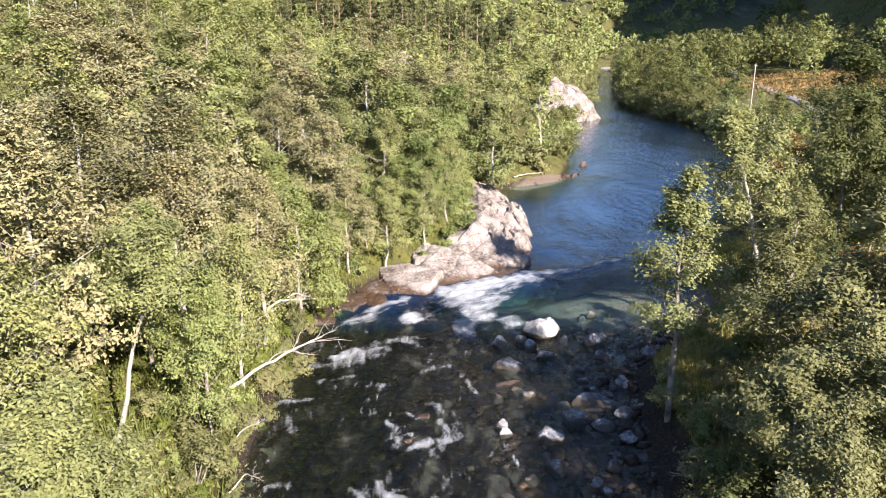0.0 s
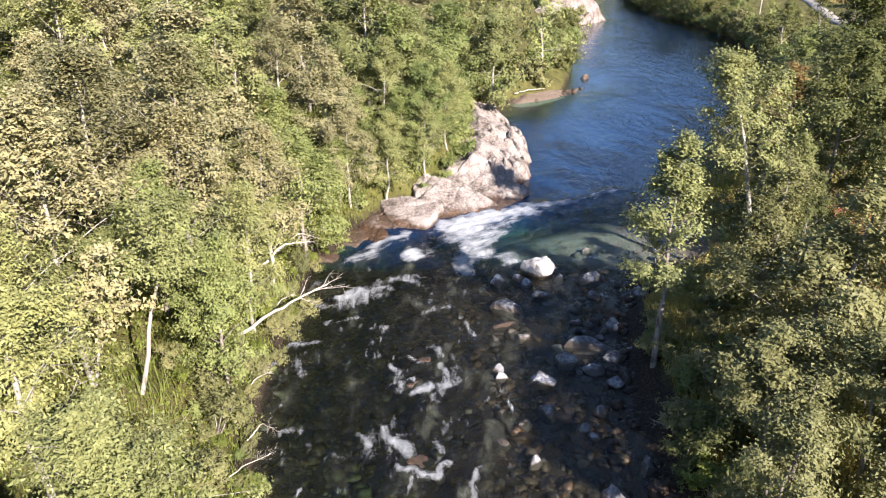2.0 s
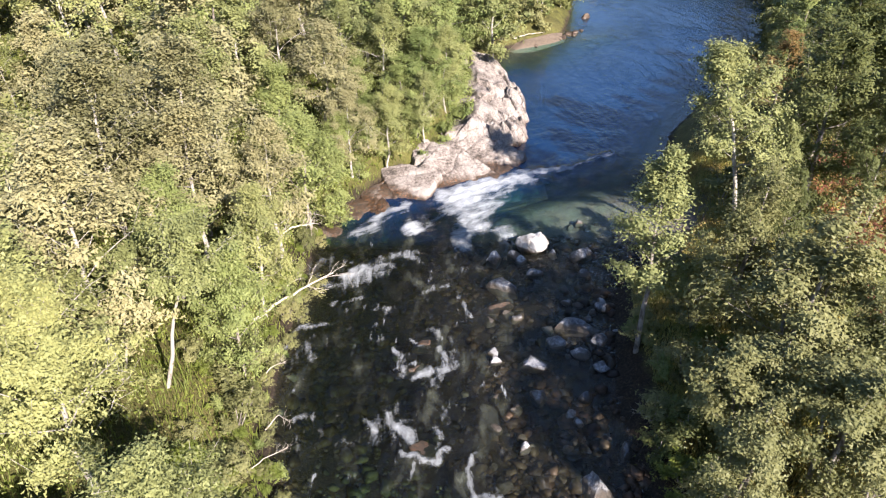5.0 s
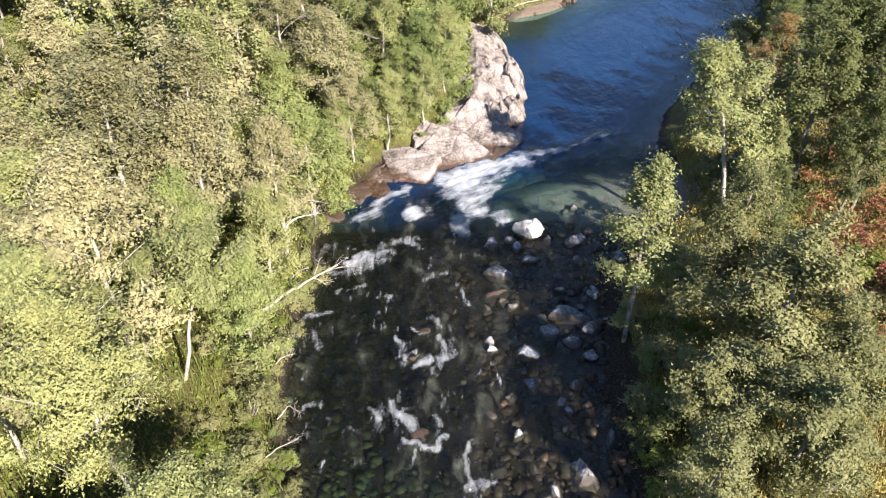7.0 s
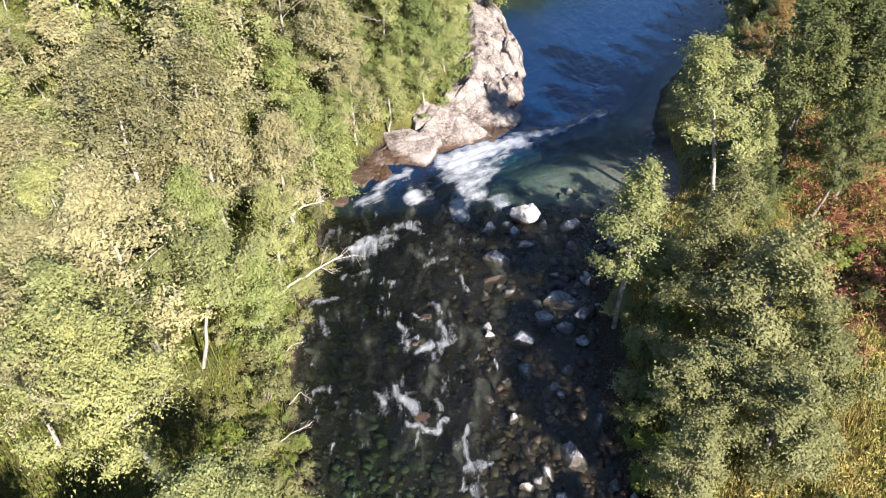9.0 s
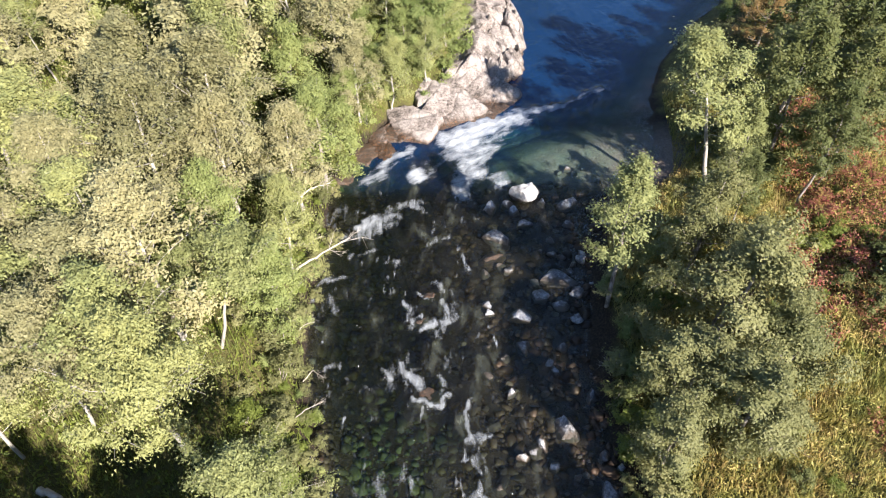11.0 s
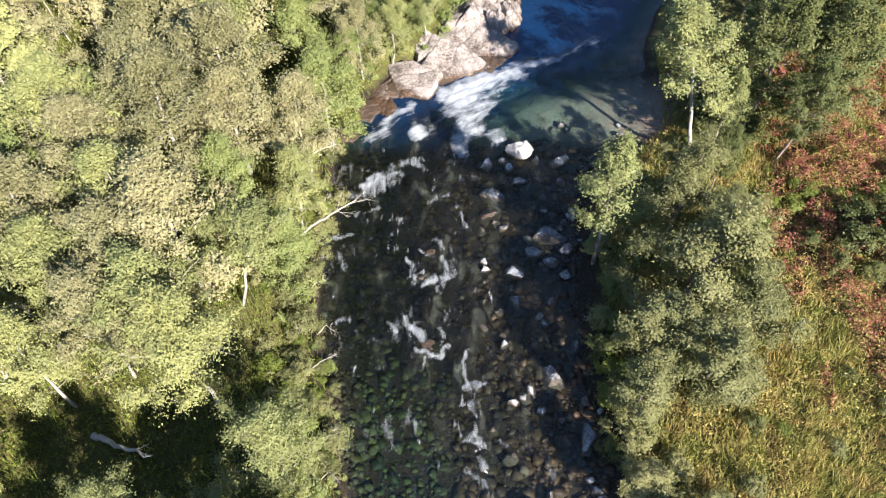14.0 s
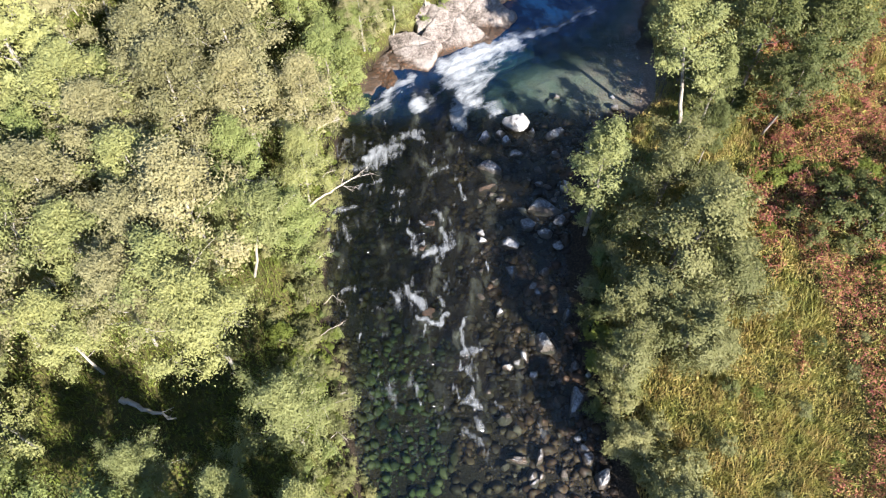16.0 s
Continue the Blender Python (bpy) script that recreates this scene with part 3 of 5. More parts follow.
def build_water():
    ys = axis(6, 50, 0.14, -380, 880, 1.035)
    s = np.linspace(0, 1, 180)
    S, Y = np.meshgrid(s, ys)
    a, b = bank_l(Y) - 1.2, bank_r(Y) + 1.2
    X = a + (b - a) * S
    near = sm(4, 9, Y) * sm(60, 50, Y)
    fo = foam_at(X, Y) * near
    rapid = sm(8, 14, Y) * sm(47, 39, Y)
    Z = water_level(Y) + 0.10 * fo * (1 + 0.6 * fbm(X, Y, 4.0, 11)) + near * rapid * (0.035 * fbm(X, Y, 3.0, 12) + 0.02 * fbm(X, Y, 7.0, 13))
    nx, ny = len(s), len(ys)
    i, j = np.meshgrid(np.arange(ny - 1), np.arange(nx - 1), indexing="ij")
    f = np.stack([i * nx + j, i * nx + j + 1, (i + 1) * nx + j + 1, (i + 1) * nx + j], -1).reshape(-1, 4)
    ob = link_mesh("water", np.stack([X, Y, Z], -1).reshape(-1, 3), f, WATER)
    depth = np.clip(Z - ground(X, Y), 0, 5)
    mist = rapid * near * np.clip(0.04 + 0.32 * fbm(X, Y, 0.8, 14), 0, 0.45) * sm(6.5, 1.5, X)
    murk = rapid * (0.22 + 0.55 * sm(13, 19, Y + 0.8 * X)) * sm(0.0, 0.25, depth) * np.maximum(sm(35.5, 33, Y), sm(3.5, 0.5, X) * sm(42, 38, Y))
    murk = murk * (0.45 + 0.75 * np.exp(-((X - 0.2) / 2.5) ** 2))
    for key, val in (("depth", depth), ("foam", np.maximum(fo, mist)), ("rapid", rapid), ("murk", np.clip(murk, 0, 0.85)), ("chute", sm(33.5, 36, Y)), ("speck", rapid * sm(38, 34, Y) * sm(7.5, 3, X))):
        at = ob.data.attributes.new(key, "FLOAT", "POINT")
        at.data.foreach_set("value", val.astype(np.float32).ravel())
    return tagged(ob, "clear dark river water with white rapids below a blue pool", "river", kind="structure")


build_water()


# ---- rocks ----
def rock_verts(seed, size, cuts=9, level=4, rough=0.05, keep=(0.42, 0.8)):
    """A boulder: a sphere cut by random planes, then roughened."""
    bm = bmesh.new()
    bmesh.ops.create_icosphere(bm, subdivisions=level, radius=1.0)
    v = np.array([p.co[:] for p in bm.verts])
    f = np.array([[q.index for q in t.verts] for t in bm.faces])
    bm.free()
    rng = np.random.default_rng(seed)
    for _ in range(cuts):
        n = rng.normal(size=3)
        n[2] = abs(n[2]) * 0.9
        n /= np.linalg.norm(n)
        d = v @ n - rng.uniform(*keep)
        v = v - np.clip(d, 0, None)[:, None] * n * 0.985
    off = rng.uniform(0, 50, 3)
    for k, amp in ((1.3, rough * 1.6), (3.1, rough), (7.0, rough * 0.5)):
        nv = np.array([noise.noise_vector(Vector(p * k + off))[:] for p in v])
        v = v + nv * amp
    return v * np.asarray(size), f


def rock(name, seed, at, size, turn, material, label, category, group="", cuts=9, level=3, rough=0.08, kind="", tip=(0, 0), keep=(0.42, 0.8)):
    v, f = rock_verts(seed, size, cuts, level, rough, keep)
    ob = link_mesh(name, v, f, material, smooth=level > 4)
    ob.matrix_world = pose(*at, tip[0], tip[1], turn)
    return tagged(ob, label, category, group, kind)


PALE = "pale pinkish granite slab with cracks and a rusty wet foot"
BLOCKS = [  # centre, half sizes, turn, height of the top's middle, slope along its axes
    (-2.0, 40.7, 1.85, 1.75, -28, 0.74, 0.0, 0.26), (0.5, 42.6, 2.5, 1.6, 20, 0.90, -0.04, 0.34), (3.3, 44.6, 2.4, 1.7, -14, 0.88, -0.16, 0.40), (-0.9, 43.9, 1.6, 1.2, -10, 1.35, 0.0, 0.2),
    (1.0, 45.6, 1.6, 1.2, 5, 1.25, 0.0, 0.15), (-4.4, 38.9, 1.0, 1.5, 30, 0.25, 0.1, 0.1),
]
LEDGES = [(-0.3, 41.6, 3.4, 1.5, 22, 0.36, 0.0, 0.14), (2.4, 43.6, 2.2, 1.5, 0, 0.42, 0.0, 0.2), (0.3, 41.0, 1.3, 0.75, 30, 0.26, 0.0, 0.12), (2.9, 42.6, 2.8, 0.85, 22, 0.36, -0.03, 0.16), (-3.9, 40.0, 1.3, 1.2, 30, 0.34, 0.0, 0.1), (-5.2, 38.0, 1.0, 1.3, 40, 0.22, 0.0, 0.1)]


def block_height(x, y, blocks):
    z = np.full_like(x, -1.6)
    for cx, cy, hx, hy, a, topz, tx, ty in blocks:
        c, s = math.cos(radians(a)), math.sin(radians(a))
        u, v = (x - cx) * c + (y - cy) * s, -(x - cx) * s + (y - cy) * c
        r = np.zeros_like(u)
        for k in range(5):
            th = k * 2 * math.pi / 5 + 0.35 * math.sin(cx * 3.1 + k * 2.3)
            r = np.maximum(r, (u / hx * math.cos(th) + v / hy * math.sin(th)) / (0.93 + 0.13 * math.sin(cy * 1.7 + k * 4.1)))
        r = r * 0.97
        b = topz + tx * u + ty * v - 0.10 * r ** 2 - 7.0 * np.clip(r - 0.88, 0, None) * min(hx, hy)
        z = np.maximum(z, b)
    return z


def slab_height(block):
    def height(x, y):
        if block in LEDGES:
            x, y = x + 0.3 * fbm(x, y, 0.9, 71), y + 0.35 * fbm(x, y, 0.8, 72)
        xw, yw = x + 0.09 * fbm(x, y, 1.4, 61) + 0.045 * fbm(x, y, 5, 62), y + 0.09 * fbm(x, y, 1.4, 63) + 0.045 * fbm(x, y, 5, 64)
        z = block_height(xw, yw, [block])
        step = np.abs(fbm(x, y, 1.1, 65))
        return z + 0.03 * fbm(x, y, 2.3, 66) + 0.02 * fbm(x, y, 7.0, 67) - 0.12 * np.exp(-(step / 0.06) ** 2)
    return height


outcrop = new("rock_outcrop")
outcrop.location = (0, 0, 0)
tagged(outcrop, "pale pinkish granite outcrop of cracked slabs with a rusty wet foot", "rock")
for b in BLOCKS + LEDGES:
    r = max(b[2], b[3]) * 1.55
    slab = grid("slab", np.arange(b[0] - r, b[0] + r, 0.09), np.arange(b[1] - r, b[1] + r, 0.09), slab_height(b), ROCK_PALE if b in BLOCKS else ROCK_BROWN)
    slab.parent = outcrop
    if b in LEDGES:
        slab["label"] = "rust-brown wet ledge"


def ridge_height(x, y):
    """The long back of the outcrop: a bright upper slope over a broken, steep river face, split by slanting joints."""
    rng = np.random.default_rng(91)
    foot = np.interp(y, [44.5, 47, 49.5, 52, 57, 62, 66, 70], [4.6, 5.7, 6.35, 6.7, 6.25, 5.95, 5.3, 3.6])
    foot = foot + 0.22 * fbm(x, y, 1.1, 92) + 0.12 * fbm(x, y, 3.4, 93)
    s = foot - x
    z = -0.9 + 2.1 * (1 - np.exp(-np.clip(s + 0.5, 0, None) / 0.62)) + 0.36 * np.clip(s, 0, 3.6) - 0.5 * np.clip(s - 3.6, 0, None) - 4.0 * np.clip(-s - 0.4, 0, None)
    p, q = x * 0.84 + y * 0.54, (y * 0.84 - x * 0.54) * 0.55
    face = sm(3.6, 1.0, s) * sm(60, 53, y)
    for count, tall, tilt, gap, part_of in ((120, 0.34, 0.24, 0.10, 0.5 + 0.6 * face), (900, 0.15, 0.34, 0.035, 0.35 + 0.9 * face)):
        near, second, lift = np.full_like(x, 9e9), np.full_like(x, 9e9), np.zeros_like(x)
        for _ in range(count):
            cp, cq = rng.uniform(26, 45), rng.uniform(17.5, 33)
            h, gp, gq = rng.uniform(-tall, tall), rng.normal(0, tilt), rng.normal(0, tilt * 0.7)
            d = np.hypot(p - cp + 0.12 * fbm(x, y, 2.0, 95), q - cq)
            first = d < near
            second = np.where(first, near, np.minimum(second, d))
            near = np.where(first, d, near)
            lift = np.where(first, h + gp * (p - cp) + gq * (q - cq), lift)
        z = z + part_of * (lift - 1.3 * tall * np.exp(-((second - near) / gap) ** 2)) * sm(-0.6, 0.4, s)
    z = z + 0.07 * fbm(x, y, 2.6, 96) + 0.04 * fbm(x, y, 6.5, 97)
    ends = sm(45.2, 47.0, y - 0.25 * (x - 4)) * sm(68, 63, y)
    return -1.5 + (z + 1.5) * ends


slab = grid("slab", np.arange(0.2, 7.9, 0.085), np.arange(44.6, 69, 0.085), ridge_height, ROCK_PALE)
slab.parent = outcrop
slab["label"] = "long jointed granite ridge with a steep river face"
rock("rock_cliff", 6, (20.5, 130, -1.5), (9.5, 13, 13.5), -25, ROCK_PALE, "large smooth granite slab sloping into the river", "cliff", "", 12, 5, 0.06)
rock("rock_outcrop", 8, (-6.4, 35.6, -0.4), (1.5, 1.0, 0.8), 10, ROCK_BROWN, "low rust-brown wet rock at the river bank", "rock", "bank rocks", 10, 4, 0.07)
rock("rock_spit", 11, (9.6, 72.3, 0.30), (5.4, 1.6, 0.72), 37, SAND, "low stony spit with washed-up wood", "spit", "", 8, 4, 0.05)
for k, (x, y, a) in enumerate([(13.4, 75.2, 0.5), (14.1, 75.9, 0.42), (12.6, 74.0, 0.4), (13.9, 74.9, 0.32), (11.4, 72.9, 0.36), (14.9, 76.6, 0.3), (9.4, 71.0, 0.3), (12.0, 73.2, 0.28)]):
    rock("boulder", 140 + k, (x, y, 0.32), (a * 1.3, a, a * 0.7), 50 * k, ROCK_BROWN, "reddish brown stone at the tip of the gravel spit", "boulder", "spit stones", 9, 3, 0.07)
rock("boulder", 12, (16.3, 81.8, 0.1), (0.9, 0.7, 0.7), 0, ROCK_BROWN, "small brown boulder in the pool off the spit", "boulder", "", 9, 3)
for k, (x, y, s) in enumerate([(-17, 144, 3.6), (2, 143, 3.2), (-8, 145, 3.0), (-42, 112, 4)]):
    rock("hill_rock", 30 + k, (x, y, float(ground(x, y)) + 0.6), (s, s * 0.8, s * 0.8), 20 * k, ROCK_PALE, "pale rock outcrop showing among the trees of the knoll", "rock", "knoll rocks", 11, 4, 0.08)

rock("gravel_bar", 36, (78, 346, 0.2), (9, 6, 1.3), 20, GRAVEL, "pale gravel bar at the far river bend", "gravel bar", "", 6, 4, 0.04)


def scree():
    """Loose blocks lying in a streak down the shaded mountain side."""
    rng = np.random.default_rng(77)
    shape = rock_verts(5, (1, 1, 0.7), 9, 1, 0.1)
    pieces = []
    for _ in range(520):
        u = rng.uniform()
        y = 300 + 60 * u + rng.normal(0, 7)
        x = float(bank_r(y)) + 48 + 46 * u + rng.normal(0, 7)
        k = rng.uniform(0.5, 1.9)
        pieces.append((shape[0] * k + [x, y, float(ground(x, y)) + 0.2 * k], shape[1]))
    return tagged(link_mesh("scree", *join(pieces), SCREE, smooth=False), "grey scree of loose blocks on the shaded mountain side", "scree", kind="stuff")


scree()

BOULDERS = [  # x, y, width, length, height
    (3.3, 30.2, 0.85, 0.75, 0.55), (4.8, 31.4, 0.5, 0.42, 0.45), (2.8, 32.7, 0.85, 0.5, 0.45), (7.9, 33.2, 0.4, 0.7, 0.5), (6.3, 27.1, 1.05, 0.85, 0.42),
    (4.0, 24.3, 0.55, 0.58, 0.5), (5.4, 25.5, 0.55, 0.45, 0.4), (6.4, 25.0, 0.42, 0.36, 0.34), (7.4, 26.0, 0.45, 0.45, 0.4), (4.1, 22.1, 0.35, 0.42, 0.36),
    (2.3, 25.0, 0.3, 0.3, 0.34), (5.3, 21.0, 0.28, 0.24, 0.3), (7.1, 13.7, 0.7, 0.55, 0.5), (8.1, 9.8, 0.6, 0.5, 0.5), (7.2, 19.0, 0.35, 0.4, 0.35),
    (2.4, 24.4, 0.3, 0.25, 0.26), (3.9, 33.2, 0.45, 0.32, 0.4), (4.4, 32.6, 0.35, 0.3, 0.36),
]
for k, (x, y, a, b, c) in enumerate(BOULDERS):
    rock("boulder", 50 + k, (x, y, -0.1), (a * 1.4, b * 1.4, c * 1.15), 37 * k, ROCK_GREY, "grey angular boulder standing out of shallow water", "boulder", "boulders in the river", 12, 4, 0.045, keep=(0.24, 0.62), tip=(7 * math.sin(k * 2.1), 9 * math.cos(k * 1.3)))
LIGHT = [(5.7, 17.4, 0.85, 0.72, 0.62), (4.5, 16.5, 0.28, 0.62, 0.4), (3.6, 15.9, 0.42, 0.25, 0.34), (4.9, 15.4, 0.4, 0.3, 0.36), (5.9, 14.9, 0.22, 0.2, 0.3), (4.9, 10.8, 0.55, 0.25, 0.34), (3.8, 10.7, 0.3, 0.9, 0.36)]
for k, (x, y, a, b, c) in enumerate(LIGHT):
    rock("boulder", 80 + k, (x, y, -0.2), (a, b, c), 15 * k - 10, ROCK_WHITE if k in (1, 2, 6) else ROCK_GREY, "pale sunlit boulder standing out of shallow water", "boulder", "boulders in the river", 9, 4, 0.06, keep=(0.35, 0.75))
rock("boulder", 131, (5.15, 34.2, 0.05), (0.9, 0.85, 0.66), 12, ROCK_WHITE, "large rounded white boulder at the foot of the rapids", "boulder", "", 3, 4, 0.13)
for k, (x, y, a, b) in enumerate([(-0.8, 19.2, 0.95, 0.6), (-1.4, 24.0, 0.75, 0.5), (-0.9, 25.7, 0.8, 0.55), (2.8, 28.6, 0.9, 0.6)]):
    rock("boulder", 110 + k, (x, y, -0.36), (a, b, 0.3), 10 * k, ROCK_BROWN, "brown boulder just under the racing water", "boulder", "sunken boulders", 9, 3, 0.05)

brng = np.random.default_rng(17)
for k in range(240):
    y = brng.uniform(8, 37)
    f = 1 - 0.42 * brng.uniform(0, 1) ** 0.8
    x = float(bank_l(y) + (bank_r(y) - bank_l(y)) * f)
    a = 0.09 + 0.36 * brng.uniform(0, 1) ** 3
    rock("boulder", 200 + k, (x, y, float(ground(x, y)) + 0.62 * a), (a * brng.uniform(0.9, 1.4), a, a * 0.75), 40 * k, ROCK_WHITE if k % 11 == 5 else ROCK_GREY, "small dark wet boulder among the stones of the shallows", "boulder", "boulders in the river", 8, 2, 0.07, keep=(0.32, 0.7))


# ---- trees ----
def plant_parts(seed, H, R, base, n_leaf, leaf, limbs=20, lean=(0.0, 0.0), stems=1, r0=0.11, sig=0.24, droop=0.0, squat=1.0):
    """Trunk, limbs and leaf cloud of a broadleaf tree or bush."""
    rng = np.random.default_rng(seed)
    trunk, cents, wts = [], [], []
    for st in range(stems):
        az0 = st * 2.3 + rng.uniform(0, 6.28)
        sp = 0 if stems == 1 else R * 0.32
        t = np.linspace(0, 1, 9)
        hh = H * (1 if st == 0 else rng.uniform(0.75, 0.95))
        path = np.stack([lean[0] * hh * t ** 1.2 + sp * np.cos(az0) * t, lean[1] * hh * t ** 1.2 + sp * np.sin(az0) * t, hh * t], -1)
        path[1:, :2] += np.cumsum(rng.normal(0, 0.014 * hh, (8, 2)), 0) * 0.8
        branch = [tube(path, r0 * (1 - t) ** 0.8 * (1 if st == 0 else 0.8) + 0.012, 8)]
        trunk.append(branch)
        m = limbs // stems
        for i in range(m):
            u = (i + rng.uniform(0, 1)) / m
            h = base + (0.98 - base) * u
            p0 = np.array([np.interp(h, t, path[:, k]) for k in range(3)])
            prof = (0.62 + 0.38 * math.sin(math.pi * min(u * 1.5, 1.0))) * (1 - u ** 2.2) + 0.2
            L = R * prof * rng.uniform(0.7, 1.15) / (1.0 if stems == 1 else 1.25)
            az = i * 2.4 + rng.uniform(-0.5, 0.5) + seed
            el = rng.uniform(0.2, 0.75) + u * 0.35 - droop
            d = np.array([math.cos(az) * math.cos(el), math.sin(az) * math.cos(el), math.sin(el) * squat])
            q = np.linspace(0, 1, 5)[:, None]
            lp = p0 + d * L * q + np.array([0, 0, 0.12 * L]) * q ** 2 + np.cumsum(rng.normal(0, 0.035 * L, (5, 3)), 0)
            if H > 3 or i % 3 == 0:
                branch.append(tube(lp, np.linspace(max(0.010, 0.010 * L), 0.006, 5), 4 if H > 3 else 3))
            for w in (0.2, 0.45, 0.7, 0.9, 1.0):
                cents.append(lp[0] + (lp[-1] - lp[0]) * w + rng.normal(0, 0.05, 3)), wts.append(0.7 if w < 0.5 else 1.0)
            for j in range(5):
                s = rng.uniform(0.35, 0.95)
                a0 = lp[0] + (lp[-1] - lp[0]) * s
                dd = d + rng.normal(0, 0.75, 3)
                dd /= np.linalg.norm(dd)
                tl = L * rng.uniform(0.25, 0.5)
                tp = a0 + dd * tl * np.linspace(0, 1, 3)[:, None]
                if leaf < 0.2 and H > 3:
                    branch.append(tube(tp, [0.010, 0.007, 0.004], 3))
                for w in (0.5, 1.0):
                    cents.append(a0 + dd * tl * w), wts.append(1.0)
    cents, wts = np.array(cents), np.array(wts)
    core = np.array([lean[0] * H * 0.6, lean[1] * H * 0.6, H * 0.45])
    # most leaves clothe rounded clumps about the limbs, the rest hang loose between them
    n_clump = int(np.clip(limbs * 8, 60, 220))
    hub = cents[rng.choice(len(cents), n_clump, p=wts / wts.sum())]
    girth = (0.07 + 0.15 * rng.uniform(0, 1, n_clump) ** 1.6) * R
    own = rng.choice(n_clump, n_leaf, p=girth ** 1.7 / (girth ** 1.7).sum())
    way = rng.normal(size=(n_leaf, 3))
    way[:, 2] += 0.35
    way /= np.linalg.norm(way, axis=1)[:, None]
    knobs = 1 + 0.4 * np.sin(way @ rng.normal(0, 3.6, (3, 1)) + own[:, None] * 1.7) + rng.normal(0, 0.16, (n_leaf, 1))
    pos = hub[own] + way * girth[own][:, None] * knobs * rng.uniform(0, 1, (n_leaf, 1)) ** 0.42 * np.array([1, 1, 0.72])
    loose = rng.uniform(size=n_leaf) < 0.34
    far = cents[rng.integers(0, len(cents), n_leaf)] + rng.normal(0, 1, (n_leaf, 3)) * sig * np.array([1, 1, 0.8])
    pos = np.where(loose[:, None], far, pos)
    pos[:, 2] = np.maximum(pos[:, 2], 0.15)
    return [join(b) for b in trunk], leaf_cloud(pos, leaf, rng, 0.25, core=core, tilt=0.55 * way)


def make_plant(name, args, leaf_mat, bark, label, category, group):
    stems, crown = plant_parts(**args)
    root = new(name)
    root.empty_display_size = 0.3
    for st in stems:
        link_mesh("trunk" if len(stems) == 1 else "stem", *st, bark, root)
    link_mesh("crown", *crown, leaf_mat, root, smooth=False)
    return tagged(root, label, category, group)


def make_pine(name, seed, H, n, label):
    rng = np.random.default_rng(seed)
    t = np.linspace(0, 1, 6)
    path = np.stack([0 * t, 0 * t, H * t], -1)
    br, cs = [], []
    for i in range(40):
        u = rng.uniform(0, 1)
        z = H * (0.22 + 0.76 * u)
        L = (1 - u) ** 0.8 * H * 0.2 + 0.25
        az = rng.uniform(0, 6.28)
        p = np.array([0, 0, z]) + np.array([math.cos(az), math.sin(az), -0.12]) * L * np.linspace(0, 1, 4)[:, None]
        br.append(tube(p, [0.03, 0.02, 0.012, 0.006], 3))
        for w in np.linspace(0.3, 1, 6):
            cs.append(p[0] + (p[-1] - p[0]) * w)
    cs = np.array(cs)
    pos = cs[rng.integers(0, len(cs), n)] + rng.normal(0, 0.22, (n, 3)) * [1, 1, 0.6]
    root = new(name)
    link_mesh("trunk", *join([tube(path, 0.17 * (1 - t) + 0.02, 7)] + br), BARK_PINE, root)
    link_mesh("crown", *leaf_cloud(pos, 0.42, rng, 0.2, 0.5), LEAF_DARK, root, smooth=False)
    return tagged(root, label, "pine", "pines on the knoll")


BL, OL, GL, WL = "yellow-green birch with a pale trunk on the wooded bank", "olive-grey birch with thinning leaves on the wooded bank", "fresh green leafy tree on the wooded bank", "grey-green willow with dense small leaves by the river"
LEFT, RIGHT = "trees on the wooded bank", "trees on the meadow bank"
HI = dict(H=9.0, R=2.6, base=0.24, n_leaf=20000, leaf=0.127, limbs=26, sig=0.27)
lib = {}


def variant(key, name, leaf_mat, bark, label, category, group, **kw):
    lib[key] = [make_plant(name, kw, leaf_mat, bark, label, category, group), kw["H"], False]


for k in range(3):
    variant(f"b{k}", "birch", LEAF_BIRCH, BARK_BIRCH, BL, "birch", LEFT, seed=k + 1, **HI)
    variant(f"bm{k}", "birch", LEAF_BIRCH, BARK_BIRCH, BL, "birch", LEFT, seed=k + 21, H=9.0, R=2.5, base=0.2, n_leaf=12500, leaf=0.185, sig=0.30)
for k in range(2):
    variant(f"o{k}", "birch", LEAF_OLIVE, BARK_BIRCH, OL, "birch", LEFT, seed=k + 5, **HI)
    variant(f"g{k}", "leafy_tree", LEAF_GREEN, BARK_GREY, GL, "tree", LEFT, seed=k + 8, H=8.0, R=2.6, base=0.12, n_leaf=20000, leaf=0.127, limbs=26, sig=0.27)
    variant(f"om{k}", "birch", LEAF_OLIVE, BARK_BIRCH, OL, "birch", LEFT, seed=k + 25, H=9.0, R=2.6, base=0.2, n_leaf=12500, leaf=0.185, sig=0.30)
    variant(f"gm{k}", "leafy_tree", LEAF_GREEN, BARK_GREY, GL, "tree", LEFT, seed=k + 28, H=8.5, R=2.8, base=0.1, n_leaf=12500, leaf=0.185, sig=0.30)
for k in range(2):
    variant(f"n{k}", "birch", LEAF_BIRCH, BARK_BIRCH, BL, "birch", LEFT, seed=k + 71, H=8.0, R=2.5, base=0.22, n_leaf=30000, leaf=0.102, limbs=28, sig=0.25)
# this tree's leaf colour carries the shade of the meadow edge
variant("d0", "alder", LEAF_SHADE_GREEN, BARK_GREY, "green alder at the edge of the meadow, its leaves darkened to paint in shade", "alder", RIGHT, seed=47, H=9.0, R=2.4, base=0.3, n_leaf=18000, leaf=0.13, limbs=24)
